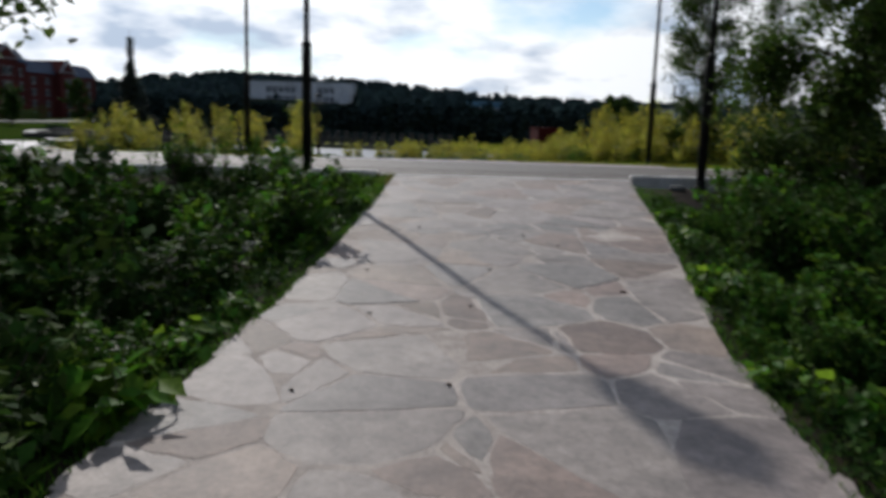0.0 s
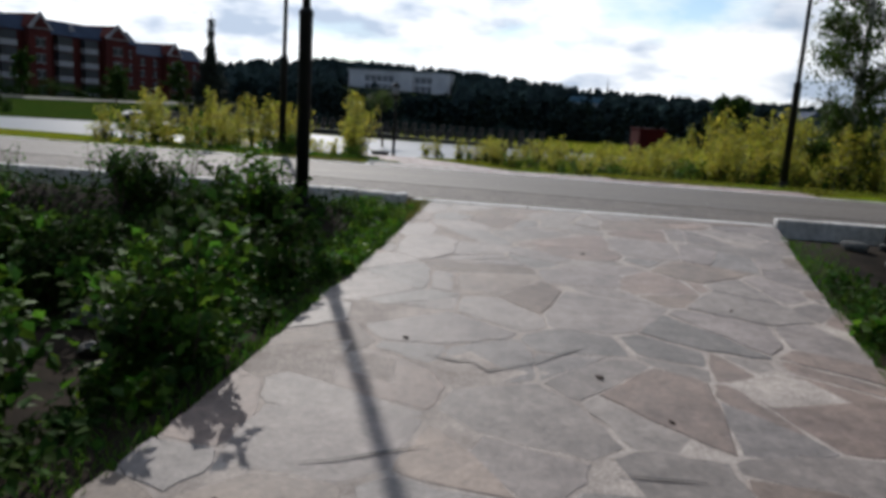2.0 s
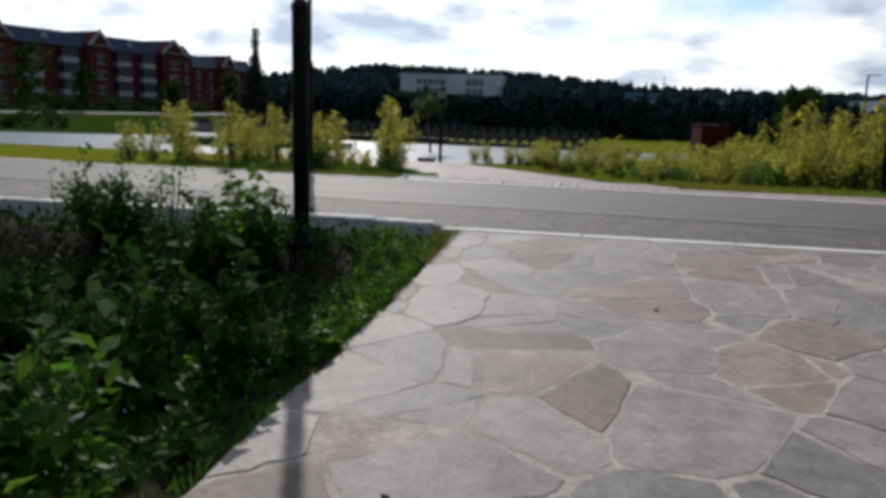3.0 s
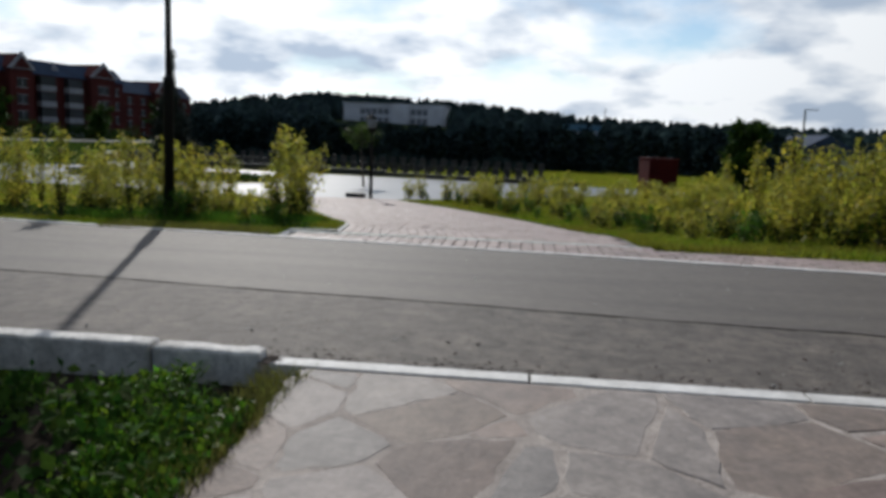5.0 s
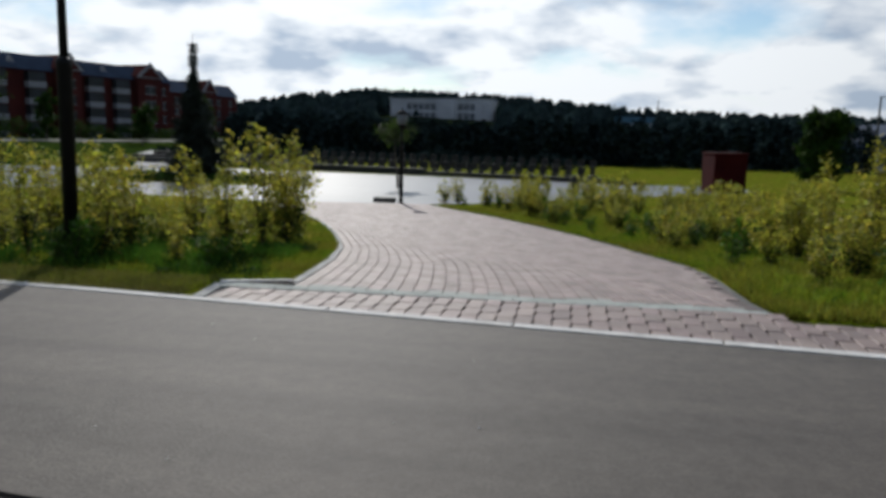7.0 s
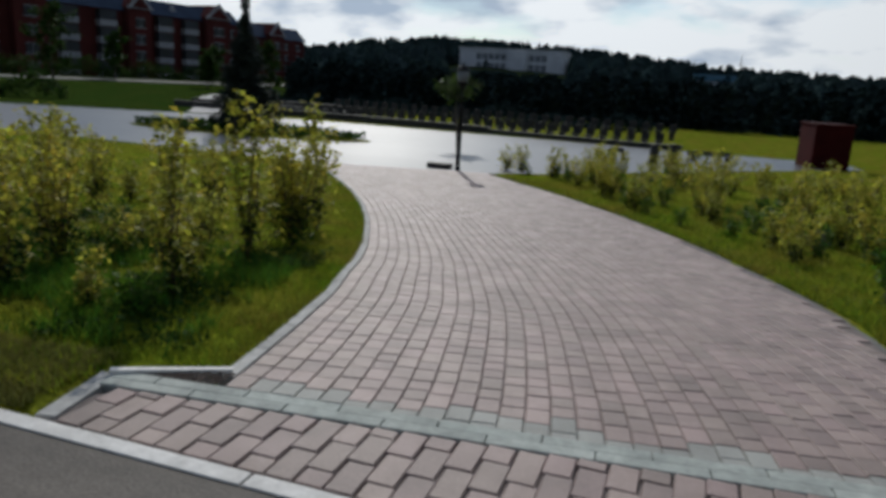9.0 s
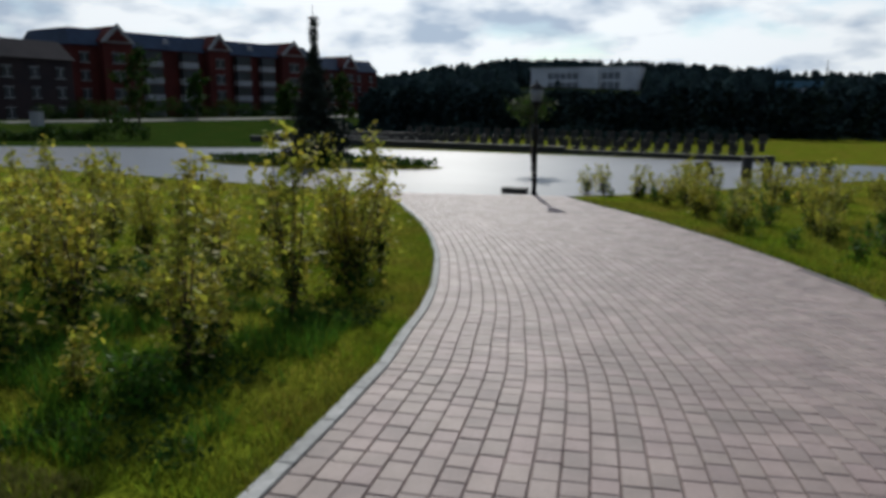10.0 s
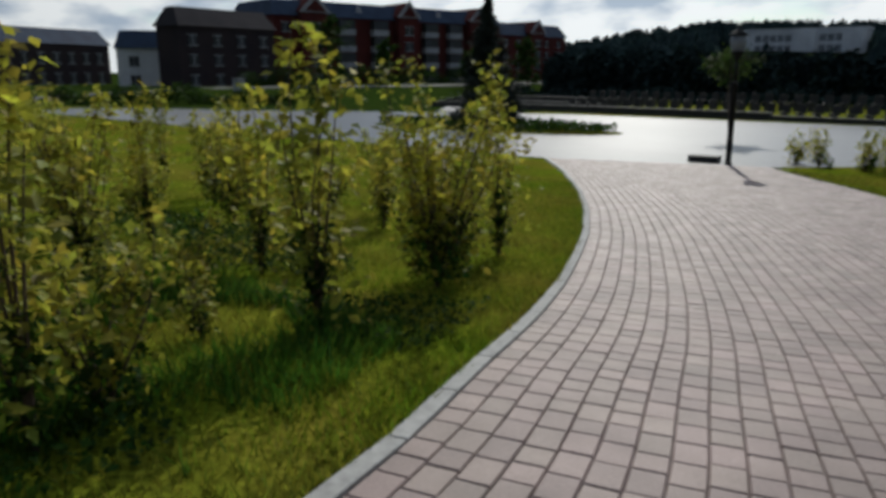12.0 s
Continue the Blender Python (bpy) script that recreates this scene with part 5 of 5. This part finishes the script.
# ---- woods on the hill ----
def build_woods():
    rng = np.random.default_rng(21)
    V, F = [], []
    total = 0

    def add(x, y, h, r, conifer):
        nonlocal total
        z = hill_z(x, y) - 0.3
        sides, lay = 7, 5
        prof = [(1.0, 0.08), (0.72, 0.3), (0.85, 0.32), (0.45, 0.62), (0.05, 1.0)] if conifer else [(0.45, 0.1), (0.95, 0.35), (1.0, 0.6), (0.7, 0.85), (0.08, 1.0)]
        ring = []
        for pr, pz in prof:
            a = np.arange(sides) * 2 * np.pi / sides + rng.random()
            rr = r * pr * (0.7 + 0.6 * rng.random(sides))
            ring.append(np.stack([x + np.cos(a) * rr, y + np.sin(a) * rr, z + h * pz + rng.normal(0, 0.05 * h * (pr > 0.1), sides)], 1))
        V.append(np.concatenate(ring))
        for k in range(lay - 1):
            for s in range(sides):
                a, b = total + k * sides + s, total + k * sides + (s + 1) % sides
                F.append((a, b, b + sides, a + sides))
        total += lay * sides

    for i in range(8000):
        y = 88 + 240 * rng.random() ** 0.75
        q = -0.50 + 1.15 * rng.random()
        x = q * y
        if q < -0.46 and y < 175:
            continue
        if y < 100 and q > 0.28:
            continue
        g = hill_z(x, y)
        h = 3.6 + 4.5 * rng.random() * min(1, y / 200) + (1.5 if y > 290 else 0)
        if -0.262 < q < -0.085 and y < 263:
            h = min(h, (1.4 + (0.021 if q < -0.16 else 0.016) * y - g) * rng.uniform(0.55, 1.12))
        elif 0.055 < q < 0.12 and y < 303:
            h = min(h, 1.4 + 0.017 * y - g)
        if y > 240:
            h = min(h, 1.0 + ridge(x * 320 / y) * 1.02 * (y / 320) + 0.6 * rng.random() - g + (1.8 * rng.random() if rng.random() < 0.1 else 0))
        if h < 1.6:
            continue
        add(x, y, h, h * (0.17 + 0.10 * rng.random()) + 0.3, rng.random() < 0.55)
    pts = []
    for i in range(520):
        q = -0.47 + 0.86 * rng.random()
        y = 77 + 24 * rng.random()
        x, h = q * y, 2.6 + 2.3 * rng.random() + 0.02 * (y - 77)
        if -0.262 < q < -0.085:
            h = min(h, 4.2)
        m = 130
        t = rng.random(m)
        r = (0.35 + 0.14 * h) * (1.05 - t if rng.random() < 0.5 else np.sqrt(np.maximum(0.05, 1 - (2 * t - 0.9) ** 2))) * np.sqrt(rng.random(m))
        a = rng.random(m) * 6.283
        pts.append(np.stack([x + r * np.cos(a), y + r * np.sin(a), hill_z(x, y) + 0.15 + h * t], 1))
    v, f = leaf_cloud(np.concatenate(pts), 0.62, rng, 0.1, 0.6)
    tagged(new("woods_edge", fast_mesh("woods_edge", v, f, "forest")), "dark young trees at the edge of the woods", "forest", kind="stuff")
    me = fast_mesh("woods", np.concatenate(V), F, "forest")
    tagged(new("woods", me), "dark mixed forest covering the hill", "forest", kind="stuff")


build_woods()
for i, (x, y, h) in enumerate(((-64, 74, 9.0), (-66, 110, 6.0), (-58, 96, 5.0), (-70, 92, 6.5), (-48, 95, 7.0))):
    tree("roadside_tree", x, y, h, 1.2, h * 0.28, 40 + i, "bark", "leaf_dark", 0.45, 1400, "dark leafy tree in front of the apartment blocks", limbs=12)


# ---- rubble in the sunken bed ----
def rubble(x, y, s, seed):
    r = random.Random(seed)
    bm = bmesh.new()
    bmesh.ops.create_icosphere(bm, subdivisions=2, radius=s)
    for v in bm.verts:
        k = 1 + 0.35 * noise.noise((v.co.x / s * 1.3 + seed, v.co.y / s * 1.3, v.co.z / s * 1.3))
        v.co = Vector((v.co.x * k * 1.2, v.co.y * k, v.co.z * k * 0.6))
    ob = part("rubble_stone", bm, "stone_dark", None)
    ob.matrix_basis = pose(x, y, ground_z(y) - ditch(x, y) + 0.2 * s, r.uniform(-15, 15), r.uniform(-15, 15), r.uniform(0, 360))
    tagged(ob, "dark rough stone lying in the bare soil", "stone", "stones in the bed")


for i in range(9):
    y = rnd.uniform(-5.0, -3.2)
    rubble(flag_left(y) - rnd.uniform(1.0, 2.2), y, rnd.uniform(0.07, 0.17), 300 + i)
for i in range(6):
    rubble(rnd.uniform(4.75, 5.7), rnd.uniform(-1.6, -0.6), rnd.uniform(0.05, 0.12), 320 + i)


# ---- small things on the paving ----
def debris(x, y, s, seed, mat="debris", name="dry_leaf", label="small dry brown leaf lying on the stones", group="fallen leaves"):
    r = random.Random(seed)
    bm = bmesh.new()
    bmesh.ops.create_icosphere(bm, subdivisions=1, radius=s)
    for v in bm.verts:
        v.co = Vector((v.co.x * r.uniform(0.6, 1.3), v.co.y * r.uniform(0.4, 0.9), max(v.co.z, -0.2 * s) * r.uniform(0.3, 0.6)))
    ob = part(name, bm, mat, None)
    ob.matrix_basis = pose(x, y, ground_z(y) + s * 0.12 + 0.005, 0, 0, r.uniform(0, 360))
    tagged(ob, label, "pebble" if name == "pebble" else "leaf", group)


for i, (x, y, s) in enumerate(((1.32, -6.23, 0.022), (1.77, -4.99, 0.03), (2.30, -6.77, 0.028), (0.30, -6.32, 0.02), (0.72, -4.67, 0.022), (2.79, -3.59, 0.02), (2.05, -5.4, 0.02),
                               (0.9, -8.6, 0.025), (0.1, -8.7, 0.02), (1.1, -7.2, 0.018), (1.9, -2.2, 0.02), (0.4, -7.4, 0.02))):
    debris(x, y, s, i)
for i in range(40):
    debris(rnd.uniform(-1.5, 3.5), 0.22 + 1.5 * rnd.random() ** 1.4, rnd.uniform(0.006, 0.017), 100 + i, "concrete" if i % 3 == 0 else "debris", "pebble", "small pebble lying on the asphalt", "pebbles on the road")
for i in range(16):
    debris(rnd.uniform(-2.0, 4.0), 2.0 + 2.4 * rnd.random(), rnd.uniform(0.005, 0.010), 200 + i, "kerb", "pebble", "small pale pebble lying on the asphalt", "pebbles on the road")


def dirt(name, label, area, count, size, seed):
    """Small flat crumbs of soil lying about."""
    rng = random.Random(seed)
    V, F = [], []
    for i in range(count):
        x, y = area(rng)
        s = size * rng.uniform(0.4, 1.5)
        n, z = len(V), 0.019 if y > 0.13 else 0.036
        k = rng.randint(5, 7)
        off = rng.uniform(0, 6.28)
        V += [(x + s * rng.uniform(0.6, 1.5) * math.cos(off + 6.283 * j / k), y + s * rng.uniform(0.5, 1.0) * math.sin(off + 6.283 * j / k), z) for j in range(k)]
        V.append((x, y, z + s * rng.uniform(0.25, 0.5)))
        F += [(n + j, n + (j + 1) % k, n + k) for j in range(k)]
    tagged(mesh_ob(name, V, F, "debris"), label, "dirt", kind="stuff")


dirt("kerb_dirt", "dark soil crumbs gathered along the kerb", lambda r: (r.choice((-0.9, 0.2, 0.9, 1.3, 2.4, 3.3, 4.0)) + r.gauss(0, 0.34), 0.145 + abs(r.gauss(0, 0.09))), 520, 0.010, 1)
dirt("gap_dirt", "dark soil in the gap behind the grey band", lambda r: (lambda u, w: (-1.48 + 0.48 * u, 5.60 + 0.02 * u + (0.03 + 0.15 * u) * w))(r.random(), r.random()), 420, 0.012, 4)
dirt("corner_dirt", "dark soil in the gap at the kerb end", lambda r: (0.02 + r.gauss(0, 0.03), 0.06 + r.gauss(0, 0.05)), 160, 0.011, 3)
dirt("road_dirt", "dark crumbs and pits on the worn asphalt", lambda r: (r.uniform(-3, 5), 0.2 + 1.55 * r.random()), 230, 0.008, 2)


def stone_crack(pts, width):
    """A narrow open crack across the stones."""
    rng = random.Random(len(pts))
    V, F = [], []
    for i, (x, y) in enumerate(pts):
        w = width * rng.uniform(0.4, 1.0) * (0.3 if i in (0, len(pts) - 1) else 1)
        V += [(x, y - w / 2, ground_z(y) + 0.009), (x, y + w / 2, ground_z(y) + 0.009)]
    F = [(2 * i, 2 * i + 2, 2 * i + 3, 2 * i + 1) for i in range(len(pts) - 1)]
    tagged(mesh_ob("stone_crack", V, F, "tar"), "dark open crack between path stones", "crack", kind="structure")


stone_crack([(0.85, -4.88), (1.01, -4.94), (1.11, -4.93), (1.20, -5.04), (1.32, -4.96), (1.45, -4.87), (1.61, -4.69), (1.76, -4.55)], 0.024)
stone_crack([(0.51, -6.03), (0.66, -5.98), (0.83, -5.89), (0.98, -5.82)], 0.026)
stone_crack([(1.75, -5.88), (1.92, -5.88), (2.10, -5.87)], 0.022)
bpy.context.view_layer.update()

# ---- paving pieces ----
build_flagstones()
build_pavers()
